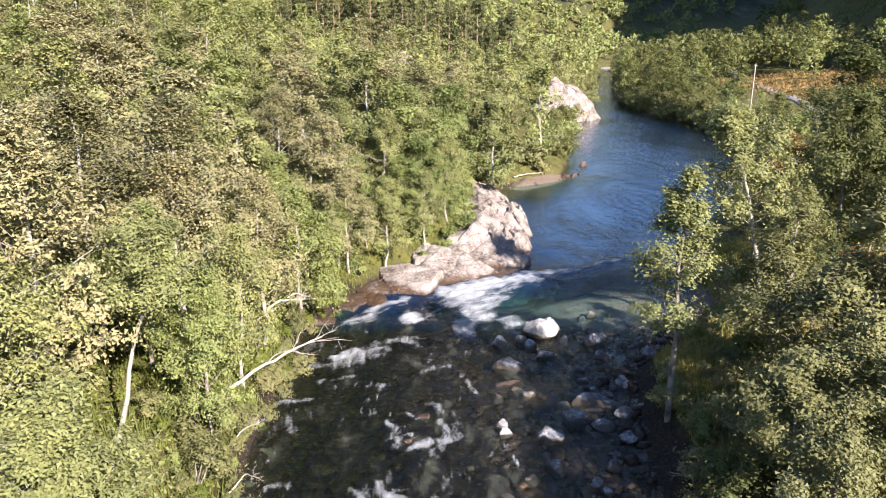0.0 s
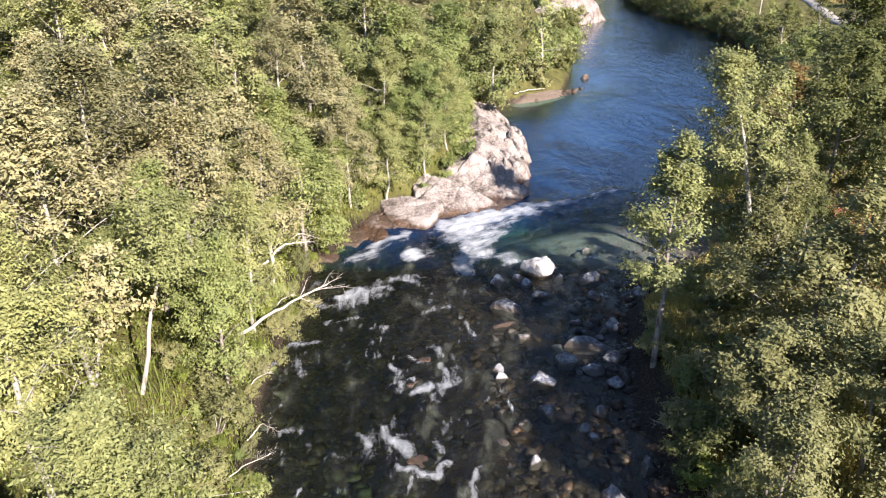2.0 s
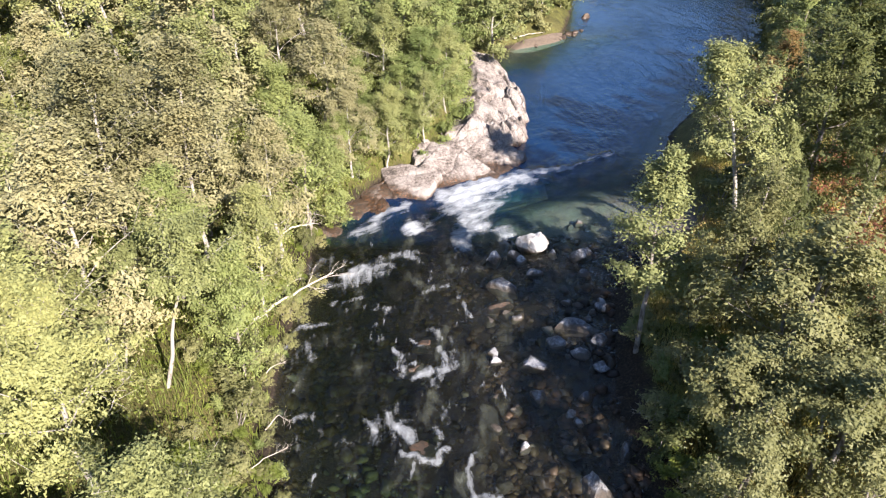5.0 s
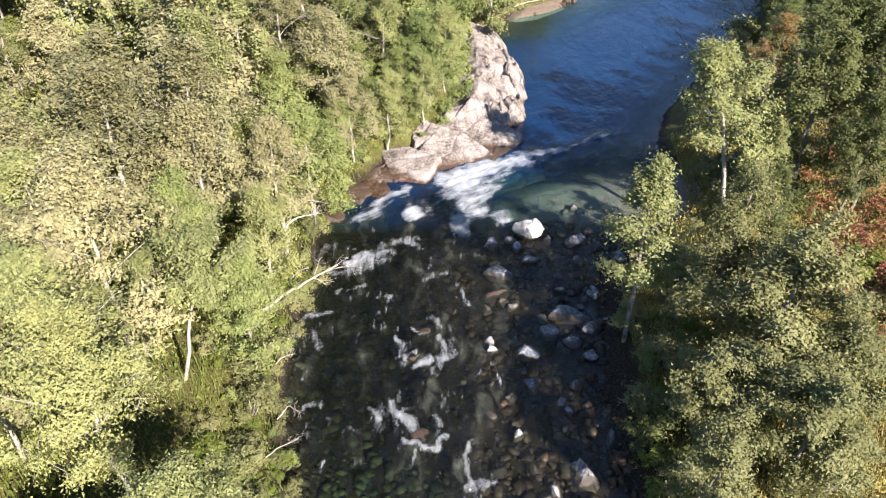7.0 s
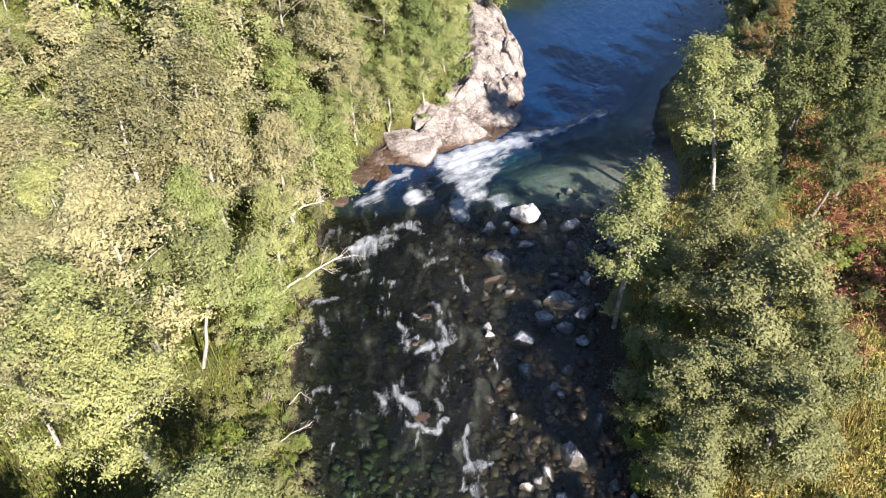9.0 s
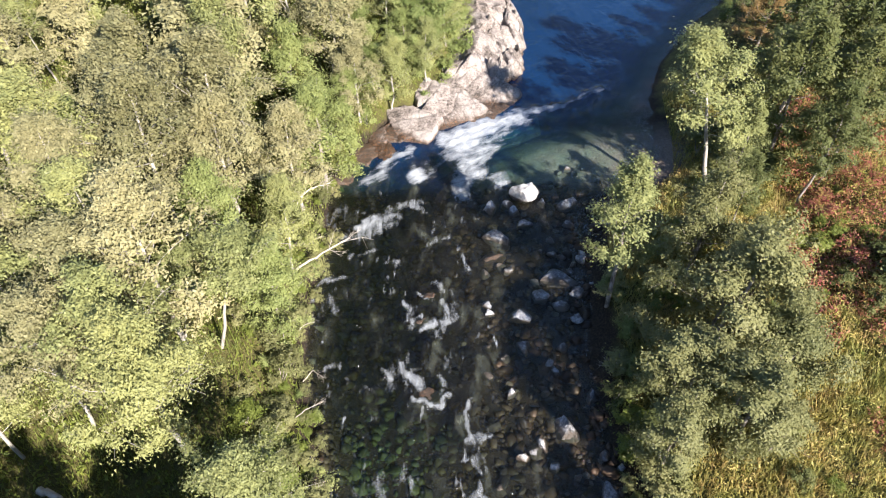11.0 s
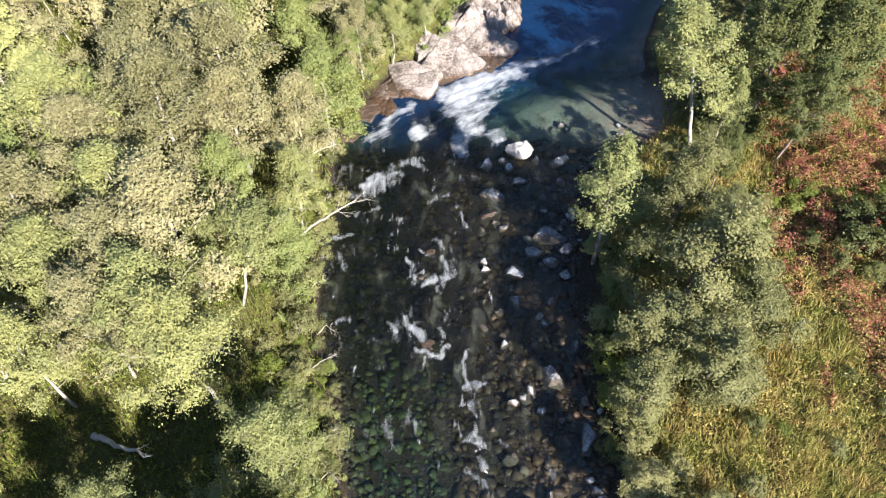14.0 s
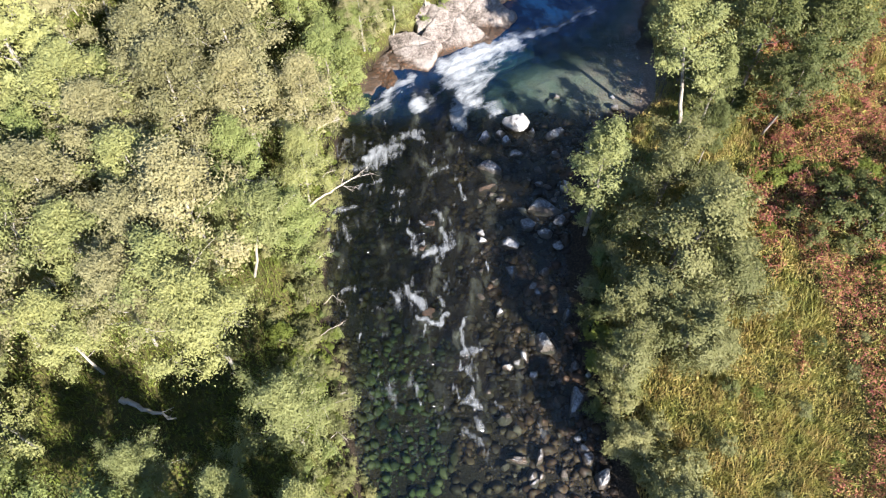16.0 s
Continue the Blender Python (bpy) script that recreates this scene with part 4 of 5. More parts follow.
variant("w0", "willow", LEAF_WILLOW, BARK_GREY, WL, "willow", RIGHT, seed=41, H=8.0, R=2.9, base=0.12, n_leaf=25000, leaf=0.118, limbs=30, stems=3, sig=0.27)
variant("w1", "willow", LEAF_WILLOW, BARK_GREY, WL, "willow", RIGHT, seed=42, H=6.5, R=2.3, base=0.08, n_leaf=20000, leaf=0.118, limbs=28, stems=3, sig=0.25)
variant("r0", "birch", LEAF_BIRCH, BARK_BIRCH, "slender yellow-green birch with a long bare white trunk", "birch", RIGHT, seed=43, H=10.0, R=2.35, base=0.43, n_leaf=21000, leaf=0.12, lean=(-0.27, 0.10), r0=0.13, limbs=24, sig=0.27)
variant("r1", "birch", LEAF_BIRCH, BARK_GREY, "young slim birch at the water's edge", "birch", RIGHT, seed=44, H=9.0, R=1.7, base=0.32, n_leaf=16000, leaf=0.118, limbs=22)
variant("a0", "rowan", LEAF_AUTUMN, BARK_GREY, "rust-brown autumn rowan behind the birch", "rowan", RIGHT, seed=45, H=9.0, R=1.9, base=0.25, n_leaf=14000, leaf=0.12)
variant("l0", "birch", LEAF_BIRCH, BARK_BIRCH, "birch with a leaning bright white trunk over the grass", "birch", LEFT, seed=46, H=8.6, R=2.3, base=0.6, n_leaf=13000, leaf=0.125, lean=(0.30, 0.06), r0=0.10)
variant("s0", "bush", LEAF_GREEN, BARK_GREY, "low fresh green bush on the river bank", "bush", "bushes", seed=51, H=2.0, R=1.2, base=0.05, n_leaf=2000, leaf=0.13, limbs=18, stems=3, r0=0.03, sig=0.16)
variant("s1", "bush", LEAF_BANK, BARK_GREY, "low sunlit yellow-green bush on the bank", "bush", "bushes", seed=52, H=1.7, R=1.2, base=0.05, n_leaf=2000, leaf=0.13, limbs=18, stems=3, r0=0.03, sig=0.16)
variant("s2", "bush", LEAF_WILLOW, BARK_GREY, "grey-green willow bush leaning over the water", "bush", "bushes", seed=53, H=2.6, R=1.5, base=0.05, n_leaf=2000, leaf=0.13, limbs=20, stems=4, r0=0.035, sig=0.17)
variant("s3", "bush", LEAF_RED, BARK_GREY, "red and purple autumn bush in the meadow", "bush", "bushes", seed=54, H=1.5, R=1.1, base=0.05, n_leaf=2000, leaf=0.13, limbs=18, stems=3, r0=0.025, sig=0.15)
lib["p0"] = [make_pine("pine", 61, 12.0, 1500, "tall dark pine on the rocky knoll"), 12.0, False]
lib["p1"] = [make_pine("pine", 62, 10.0, 1300, "dark pine on the rocky knoll"), 10.0, False]

prng = np.random.default_rng(7)


def plant(key, x, y, height, wide=1.0, sink=0.12, turn=None, tip=(0.0, 0.0)):
    """Set a tree or bush of that height at x, y; the first of its kind is the model itself."""
    ob, H, used = lib[key]
    s = height / H
    turn = prng.uniform(0, 360) if turn is None else turn
    z = float(ground(x, y)) - sink
    m = pose(x, y, z, tip[0], tip[1], turn) @ Matrix.Diagonal((s * wide, s * wide, s, 1))
    if used:
        return copy_thing(ob, m)
    lib[key][2] = True
    ob.matrix_basis = m
    return ob


def top(key, x, y, z, wide=1.0, **kw):
    return plant(key, x, y, z - float(ground(x, y)), wide, **kw)


# wooded bank, the trees that stand out
taken = []
for key, x, y, z, w in [
    ("n0", -7.1, 11.2, 8.3, 0.98), ("n1", -11.2, 15.2, 10.8, 0.85), ("b2", -12.6, 17.0, 11.0, 1.0), ("o0", -12.6, 21.0, 12.2, 1.0), ("o1", -14.6, 27.6, 12.0, 1.15),
    ("b0", -15.9, 23.2, 11.3, 0.95), ("o0", -12.4, 32.6, 10.4, 1.05), ("b1", -13.6, 37.2, 11.4, 1.0), ("g0", -9.6, 40.6, 8.2, 1.0), ("g1", -7.4, 34.4, 7.4, 1.05),
    ("o1", -8.4, 30.6, 7.6, 0.95), ("b2", -8.3, 26.6, 7.4, 0.9), ("g0", -1.6, 47.0, 9.8, 1.3), ("g1", -2.4, 54.0, 11.6, 1.35), ("g0", -0.6, 51.0, 8.8, 1.2), ("g0", -5.6, 44.5, 8.6, 1.0),
    ("o1", -7.6, 42.8, 9.0, 1.0), ("b1", -4.0, 47.0, 9.6, 1.0), ("b0", -6.8, 48.0, 10.6, 1.0), ("b2", -2.6, 51.0, 11.0, 1.1), ("o0", -10.4, 45.4, 10.4, 1.1), ("b0", -1.2, 44.6, 6.4, 1.0), ("b1", -3.6, 42.2, 6.0, 1.0), ("o0", -5.6, 40.2, 6.2, 1.0), ("b2", 0.3, 48.6, 8.2, 0.9),
]:
    top(key, x, y, z, w)
    taken.append((x, y, 2.3))
for key, x, y, z, w in [
    ("b2", -17.8, 18.6, 10.6, 1.0), ("b0", -17.6, 14.6, 10.0, 0.9), ("o0", -19.6, 21.5, 10.6, 1.0), ("n0", -13.3, 8.6, 8.6, 0.9), ("n1", -9.4, 7.6, 7.2, 0.85),
    ("n1", -6.0, 7.0, 7.4, 0.75), ("o1", -18.4, 25.6, 10.2, 1.0), ("bm0", 4.2, 63.0, 9.5, 1.0), ("bm1", 2.0, 66.0, 10.5, 1.0), ("gm0", 0.4, 60.5, 10.5, 1.0),
]:
    top(key, x, y, z, w)
    taken.append((x, y, 2.2))
for key, x, y, h, w in [("g0", -0.8, 47.0, 4.6, 1.2), ("g1", -2.8, 45.2, 4.4, 1.2), ("g0", -4.8, 43.0, 4.6, 1.15), ("g1", -6.2, 40.4, 4.6, 1.1), ("g1", 0.6, 51.5, 4.4, 1.1), ("g0", 0.2, 56.5, 5.0, 1.1), ("gm0", -3.2, 50.4, 8.6, 1.1), ("g1", -7.6, 37.4, 5.4, 1.1)]:
    plant(key, x, y, h, w)
    taken.append((x, y, 1.6))
plant("l0", -10.9, 20.85, 7.4, 1.0, turn=0)
taken.append((-10.6, 20.8, 2.6))
for x, y, h, tip in [(-8.0, 21.4, 2.4, 22), (-7.9, 19.4, 2.0, 24), (-7.7, 17.2, 1.6, 22), (-7.9, 23.6, 2.0, 20), (-7.4, 27.6, 1.4, 10)]:
    plant("s2", x, y, h, 1.1, tip=(0, tip), turn=40 * y)
for x, y, h in [(-12.7, 21.3, 6.6)]:
    plant("l0", x, y, h, 0.8, turn=prng.uniform(-20, 30))
for x, y, h in [(-27.0, 42.0, 7.0), (-25.4, 40.8, 7.4), (-29.0, 45.5, 7.2), (-26.0, 46.5, 7.6)]:
    plant("l0", x, y, h, 0.8, turn=prng.uniform(0, 360))
# meadow bank
for key, x, y, z, w, t in [
    ("r0", 15.9, 32.6, 11.6, 1.0, 0), ("r1", 8.7, 24.4, 10.0, 1.0, 40), ("w0", 12.2, 20.2, 10.2, 1.12, 30), ("w1", 12.4, 15.8, 7.6, 1.05, 10), ("w1", 9.2, 14.6, 6.9, 0.8, 130),
    ("w0", 15.3, 18.3, 7.8, 0.98, 200), ("w1", 15.4, 24.4, 7.0, 1.0, 300), ("w1", 13.6, 15.0, 6.2, 1.0, 320), ("w1", 10.4, 17.6, 7.4, 1.0, 60), ("d0", 19.8, 34.2, 12.0, 0.95, 0), ("d0", 20.6, 31.0, 8.4, 0.85, 90), ("r1", 17.2, 32.6, 7.4, 0.95, 200), ("a0", 22.6, 46.0, 8.7, 1.25, 0),
    # willow at (10.8, 7.4): added at the view's edge to shade the shallows
    ("w0", 12.8, 25.2, 8.4, 0.85, 80), ("w1", 14.0, 28.0, 6.4, 0.95, 150), ("d0", 16.0, 28.6, 6.4, 0.8, 10), ("w1", 14.6, 23.0, 6.6, 0.9, 250), ("d0", 22.8, 33.2, 9.6, 1.0, 30), ("d0", 21.6, 38.5, 11.5, 1.0, 120), ("w1", 8.9, 10.8, 4.6, 0.85, 70), ("w1", 10.8, 7.4, 6.0, 0.9, 20), ("d0", 25.5, 36.8, 11.0, 1.0, 0), ("gm0", 33, 51, 11.5, 1.0, 0), ("gm1", 38, 58, 11.5, 1.1, 50), ("gm0", 30, 45, 10.5, 1.0, 80), ("om0", 43, 66, 12.0, 1.1, 50), ("gm1", 36, 50, 12.0, 1.0, 20),
]:
    top(key, x, y, z, w, turn=t)


def clear_of(x, y):
    if 9.5 < y < 20.2 and abs(x + 0.515 * y) < 2.9:
        return False
    for cx, cy, rx, ry in ((-15.2, 12.9, 5.4, 3.2), (-27.5, 44.5, 4.5, 5.0), (-9.2, 17.6, 2.8, 3.2), (-12.0, 19.8, 2.3, 2.2), (-9.4, 24.3, 1.7, 2.0), (-8.0, 16.0, 2.0, 2.6), (-6.8, 14.0, 1.4, 1.7), (-9.1, 13.0, 2.2, 2.2), (-12.2, 11.4, 2.8, 2.4)):
        if ((x - cx) / rx) ** 2 + ((y - cy) / ry) ** 2 < 1:
            return False
    return True


def scatter(n, x0, x1, y0, y1, gap, ok, kinds, h0, h1, wide=(0.85, 1.15)):
    """Trees at random, none nearer to another than the gap."""
    made = 0
    for _ in range(n):
        x, y = prng.uniform(x0, x1), prng.uniform(y0, y1)
        if not ok(x, y) or any((x - a) ** 2 + (y - b) ** 2 < ((gap + r) * 0.5) ** 2 for a, b, r in taken):
            continue
        taken.append((x, y, gap))
        plant(kinds[prng.integers(len(kinds))], x, y, prng.uniform(h0, h1), prng.uniform(*wide))
        made += 1
    return made


far_spots = [(85, 172, 13), (91, 178, 14), (80, 160, 9), (104, 176, 12), (112, 168, 12), (98, 150, 8), (120, 180, 14), (118, 160, 11), (72, 185, 11), (66, 195, 12)]


def far_scatter(n, x0, x1, y0, y1, gap, ok, h0, h1):
    made = 0
    for _ in range(n):
        x, y = prng.uniform(x0, x1), prng.uniform(y0, y1)
        if not ok(x, y) or any((x - a) ** 2 + (y - b) ** 2 < ((gap + r) * 0.5) ** 2 for a, b, r in taken):
            continue
        taken.append((x, y, gap))
        far_spots.append((x, y, prng.uniform(h0, h1)))
        made += 1
    return made


N1 = scatter(2800, -22, -6, 5.5, 32, 3.05, lambda x, y: x < bank_l(y) - (2.2 if y < 19 else 0.9) and clear_of(x, y), ["b0", "b1", "b2", "o0", "o1", "b0", "g0"], 7.0, 9.2)
# N2's trees below y 5.5 are unseen, added to shade the clearing
N2 = scatter(3500, -44, 8, -2, 72, 3.6, lambda x, y: x < bank_l(y) - 1.4 - (1.2 if 38 < y < 62 else 0) and clear_of(x, y) and (y > 32 or x < -22 or y < 5.5) and x > -0.75 * abs(y) - 9, ["bm0", "bm1", "bm2", "om0", "om1", "gm0", "om0", "bm1"], 7.2, 9.8)
NP = scatter(300, -34, 14, 145, 172, 2.6, lambda x, y: x < bank_l(y) - 6, ["p0", "p1"], 9, 13.5, (0.9, 1.1))
N3 = far_scatter(3500, -110, 26, 60, 190, 5.0, lambda x, y: x < bank_l(y) - 2.0 and not (118 < y < 146 and -34 < x < 14 and y > 128) and (y > 72 or x < -48) and not (x > bank_l(y) - 9 and 80 < y < 142) and x > -0.75 * y, 8.0, 11.5)
N4 = scatter(500, 17, 60, 56, 120, 4.2, lambda x, y: 1.0 < x - bank_r(y) < 9 and not (y > 72 and 0.41 < x / y < 0.58), ["gm0", "gm1", "om0"], 4.0, 6.5)
N9 = scatter(200, 19, 40, 39, 57, 3.4, lambda x, y: 4.5 < x - bank_r(y) < 11, ["d0", "w1", "g0"], 4.5, 7.5)
NB = far_scatter(900, 38, 95, 118, 225, 3.4, lambda x, y: 0.6 < x - bank_r(y) < 11 and x / y < 0.415, 7.0, 11.0)
N7 = far_scatter(1600, 25, 110, 62, 340, 2.7, lambda x, y: -0.4 < x - bank_r(y) < 2.6, 2.6, 5.5)
N8 = far_scatter(900, 10, 70, 78, 300, 3.0, lambda x, y: 0.0 < bank_l(y) - x < 3.0 and not (84 < y < 142), 3.0, 6.0)
N5 = far_scatter(1500, 30, 120, 70, 340, 3.2, lambda x, y: 0.2 < x - bank_r(y) < 11 and not (x - bank_r(y) > 5 and 75 < y < 165 and 0.40 < x / y < 0.56), 3.5, 8.0)
N6 = far_scatter(500, 60, 190, 60, 330, 6.0, lambda x, y: x - bank_r(y) > 20 and (y > 195 or x / y > 0.62), 8, 13)


def far_woods():
    """The trees too far off to tell apart, one joined mesh a colour."""
    rng = np.random.default_rng(70)
    fine = [plant_parts(seed=300 + k, H=9.0, R=2.9, base=0.12, n_leaf=3400, leaf=0.235, sig=0.36, limbs=16) for k in range(4)]
    coarse = [plant_parts(seed=310 + k, H=9.0, R=2.9, base=0.12, n_leaf=1600, leaf=0.33, sig=0.4, limbs=14) for k in range(4)]
    cloud, wood = [], []
    for x, y, h in far_spots:
        stems, (lv, lf) = (fine if y < 118 else coarse)[rng.integers(4)]
        a, s = rng.uniform(0, 6.28), h / 9.0
        R = np.array([[math.cos(a), -math.sin(a), 0], [math.sin(a), math.cos(a), 0], [0, 0, 1]]) * s
        at = np.array([x, y, float(ground(x, y)) - 0.2])
        cloud.append((lv @ R.T + at, lf))
        if y < 100:
            wood.append((stems[0][0] @ R.T + at, stems[0][1]))
    pick = rng.uniform(size=len(cloud))
    # most crowns across the river take the green darkened for shade
    right = np.array([x > bank_r(y) for x, y, h in far_spots])
    pick[right] = 2 + 0.35 * (pick[right] < 0.3) - 1.2 * (pick[right] > 0.85)
    root = new("far_woods")
    tagged(root, "mixed green and yellow birch woods covering the valley sides", "woods", kind="stuff")
    for name, m, lo, hi in (("birch_crowns", LEAF_BIRCH, 0, 0.5), ("olive_crowns", LEAF_OLIVE, 0.5, 0.72), ("green_crowns", LEAF_GREEN, 0.72, 1.01), ("alder_crowns", LEAF_SHADE_GREEN, 1.9, 2.5)):
        tagged(link_mesh(name, *join([c for c, p in zip(cloud, pick) if lo <= p < hi]), m, root, smooth=False), kind="stuff")
    tagged(link_mesh("far_trunks", *join(wood), BARK_BIRCH, root), kind="stuff")
    # hills beyond: coarse crowns
    pos, size = [], []
    n = 3600
    y = 190 + 1100 * rng.uniform(0, 1, n) ** 1.5
    x = rng.uniform(-0.30, 0.72, n) * y
    keep = (x < bank_l(y) - 3) | (x > bank_r(y) + 3)
    steep = (x > bank_r(y) + 60) & (rng.uniform(size=n) < 0.4)
    x, y = x[keep & ~steep], y[keep & ~steep]
    z = ground(x, y)
    k = 90
    h = rng.uniform(6, 11, len(x)) * (1 + y / 1500)
    u = rng.normal(size=(len(x), k, 3))
    u /= np.linalg.norm(u, axis=2)[:, :, None]
    u[:, :, 2] = np.abs(u[:, :, 2]) * 1.2 - 0.3
    c = np.stack([x, y, z + h * 0.5], -1)[:, None] + u * np.stack([h * 0.33, h * 0.33, h * 0.5], -1)[:, None] * rng.uniform(0.5, 1.05, (len(x), k, 1))
    # hill crowns across the river get their shade through the darker colour too
    across = x > bank_r(y)
    for name, m, part_of in (("hill_birches", LEAF_BIRCH, 0), ("hill_greens", LEAF_GREEN, 1), ("hill_alders", LEAF_SHADE_GREEN, 2)):
        sel = np.where(across, 2, np.arange(len(x)) % 2) == part_of
        v, f = leaf_cloud(c[sel].reshape(-1, 3), np.repeat(0.45 + 0.0024 * y[sel], k)[:, None], rng, 0.3, 0.9)
        tagged(link_mesh(name, v, f, m, root, smooth=False), kind="stuff")


far_woods()

# bushes along both banks and on the rocks
far_bushes = []
for i in range(44):
    y = prng.uniform(6, 40)
    x = float(bank_l(y)) - prng.uniform(1.2, 3.2)
    plant(("s1", "s0", "s2")[i % 3], x, y, prng.uniform(0.7, 1.3 if y < 22 else 1.9), prng.uniform(0.9, 1.3))
for i in range(64):
    y = prng.uniform(6.5, 38)
    x = float(bank_l(y)) - 0.1 - 1.5 * prng.uniform() ** 1.3
    plant(("s0", "s2", "s1")[i % 3], x, y, prng.uniform(0.45, 1.15), prng.uniform(0.8, 1.25))
for i, y in enumerate((8.3, 9.5, 10.7, 12.1, 13.5, 15.0)):
    plant(("s0", "s2")[i % 2], float(bank_l(y)) - 0.45 - 0.3 * (i % 3), y, 1.1 + 0.25 * (i % 3), 1.2, turn=70 * i)
for i in range(36):
    y = 7 + 30 * (i + prng.uniform()) / 36
    plant(("s2", "s0", "s2", "s2")[i % 4], float(bank_l(y)) + prng.uniform(-0.5, 0.25), y, prng.uniform(0.6, 1.5), prng.uniform(0.8, 1.2), tip=(0, prng.uniform(6, 26)), turn=0 if i % 2 else 15)
for i in range(46):
    y = prng.uniform(8, 31)
    x = float(bank_r(y)) + prng.uniform(0.4, 3.4)
    plant(("s2", "s0", "s2")[i % 3], x, y, prng.uniform(0.8, 2.2), prng.uniform(0.9, 1.2))
for x, y, h in [(0.2, 46.2, 2.8), (-1.6, 44.9, 2.6), (1.2, 48.2, 2.8), (-3.8, 42.9, 2.0), (0.6, 51.5, 3.2), (-5.2, 40.4, 2.0), (0.6, 55.5, 3.0), (-2.8, 46.0, 3.0), (-6.0, 38.0, 1.8), (1.2, 60.0, 3.0), (-0.8, 49.5, 3.4)]:
    plant("s0", x, y, h, 1.25)
for x, y, h in [(1.9, 46.6, 3.0), (1.6, 48.4, 3.6), (1.4, 50.2, 4.0), (1.4, 52.2, 4.0), (1.4, 54.2, 4.2), (1.5, 56.4, 4.0), (1.7, 58.8, 3.8), (1.8, 61.2, 3.6), (2.0, 63.6, 3.4), (0.2, 44.8, 2.6), (-1.2, 43.6, 2.4)]:
    plant("s0", x, y, h, 0.95)
for i in range(60):
    y = prng.uniform(44, 112)
    x = float(bank_r(y)) + prng.uniform(0.3, 7) + (2.5 if y < 58 else 0)
    if y > 58:
        far_bushes.append((x, y, prng.uniform(1.5, 3.2)))
    else:
        plant(("s2", "s0")[i % 2], x, y, prng.uniform(1.5, 3.0), prng.uniform(1.0, 1.4))

for i in range(90):
    x, y = prng.uniform(12, 36), prng.uniform(6, 42)
    if x - bank_r(y) > 4 and ((x - 12) ** 2 + (y - 18) ** 2 > 9):
        red = (17 < y < 30 and x > 18) or x > 23
        plant("s3" if red and i % 4 else ("s1", "s2")[i % 2], x, y, prng.uniform(0.6, 1.4), prng.uniform(0.8, 1.4))

variant("s4", "shrub", LEAF_SHADE_GREEN, BARK_GREY, "dark green leafy shrub among the herbs, its colour holding some painted shade", "shrub", "meadow shrubs", seed=55, H=2.2, R=1.3, base=0.05, n_leaf=2600, leaf=0.12, limbs=20, stems=4, r0=0.03, sig=0.17)
# the last six darken the ground behind the birch; shade is in their colour
for x, y, h in [(22.5, 23.6, 2.2), (24.0, 23.0, 2.6), (25.4, 24.2, 2.4), (21.2, 22.4, 1.5), (23.2, 25.4, 1.7), (26.6, 22.6, 2.6), (24.9, 26.0, 1.6), (20.4, 24.2, 1.2), (14.6, 13.6, 1.1), (27.8, 27.5, 2.2), (22.9, 21.6, 1.3), (19.6, 15.9, 0.9), (18.0, 35.4, 3.6), (19.0, 36.6, 3.8), (17.2, 34.4, 2.4), (18.8, 33.2, 2.8), (20.4, 36.0, 3.4), (16.8, 37.4, 2.6)]:
    plant("s4", x, y, h, prng.uniform(0.9, 1.2))
for x, y, h in [(19.2, 27.4, 1.3), (20.4, 27.0, 1.4), (21.6, 27.9, 1.3), (22.8, 27.2, 1.2), (25.2, 27.2, 1.3), (18.6, 25.6, 1.1), (19.0, 23.4, 1.0)]:
    plant("s1", x, y, h, prng.uniform(0.9, 1.2))

for k, (x, y, h) in enumerate([(8.4, 15.8, 1.5), (8.2, 13.2, 1.3), (8.6, 17.2, 1.6), (8.1, 18.6, 1.3), (8.9, 12.0, 1.2), (9.4, 16.4, 1.6), (8.3, 20.2, 1.3), (9.2, 18.8, 1.8), (8.0, 14.4, 1.0), (9.6, 13.6, 1.4)]):
    plant("s1" if k in (0, 2) else "s4" if k % 2 else "s2", x, y, h, 1.15)

for x, y in [(6.2, 75.4), (8.4, 76.4), (10.6, 77.6), (5.2, 72.4), (7.4, 74.6), (9.6, 79.0)]:
    far_bushes.append((x, y, 1.8))
# bushes added along the far right waterline to darken its shaded edge
for i in range(110):
    y = 70 + 150 * (i / 110) ** 1.3
    far_bushes.append((float(bank_r(y)) + prng.uniform(-0.6, 1.6), y, prng.uniform(1.6, 3.4)))
for i in range(64):
    y = prng.uniform(44, 128)
    x = float(bank_l(y)) - prng.uniform(0.2, 3.4) - (3.0 if y < 63 else 0)
    far_bushes.append((x, y, prng.uniform(1.2, 2.8)))


for i in range(34):
    x, y = prng.uniform(11, 18.5), prng.uniform(21.5, 33.5)
    if x - bank_r(y) > 1.2:
        plant(("s2", "s1", "s0")[i % 3], x, y, prng.uniform(0.9, 1.8), prng.uniform(0.9, 1.3))


def bank_thicket():
    """The bushes round the pool, too far off to tell apart."""
    rng = np.random.default_rng(83)
    shapes = [plant_parts(seed=81 + k, H=2.2, R=1.6, base=0.05, n_leaf=1500, leaf=0.2, limbs=18, stems=3, r0=0.03, sig=0.2)[1] for k in range(3)]
    cloud = []
    for x, y, h in far_bushes:
        v, f = shapes[rng.integers(3)]
        cloud.append((v * (h / 2.2) + np.array([x, y, float(ground(x, y)) - 0.1]), f))
    root = new("bank_thicket")
    tagged(root, "green and grey-green bushes fringing the pool, some dark with painted shade", "thicket", kind="stuff")
    for k, m in enumerate((LEAF_GREEN, LEAF_SHADE_GREEN, LEAF_WILLOW)):
        tagged(link_mesh("thicket_leaves", *join(cloud[k::3]), m, root, smooth=False), kind="stuff")


bank_thicket()


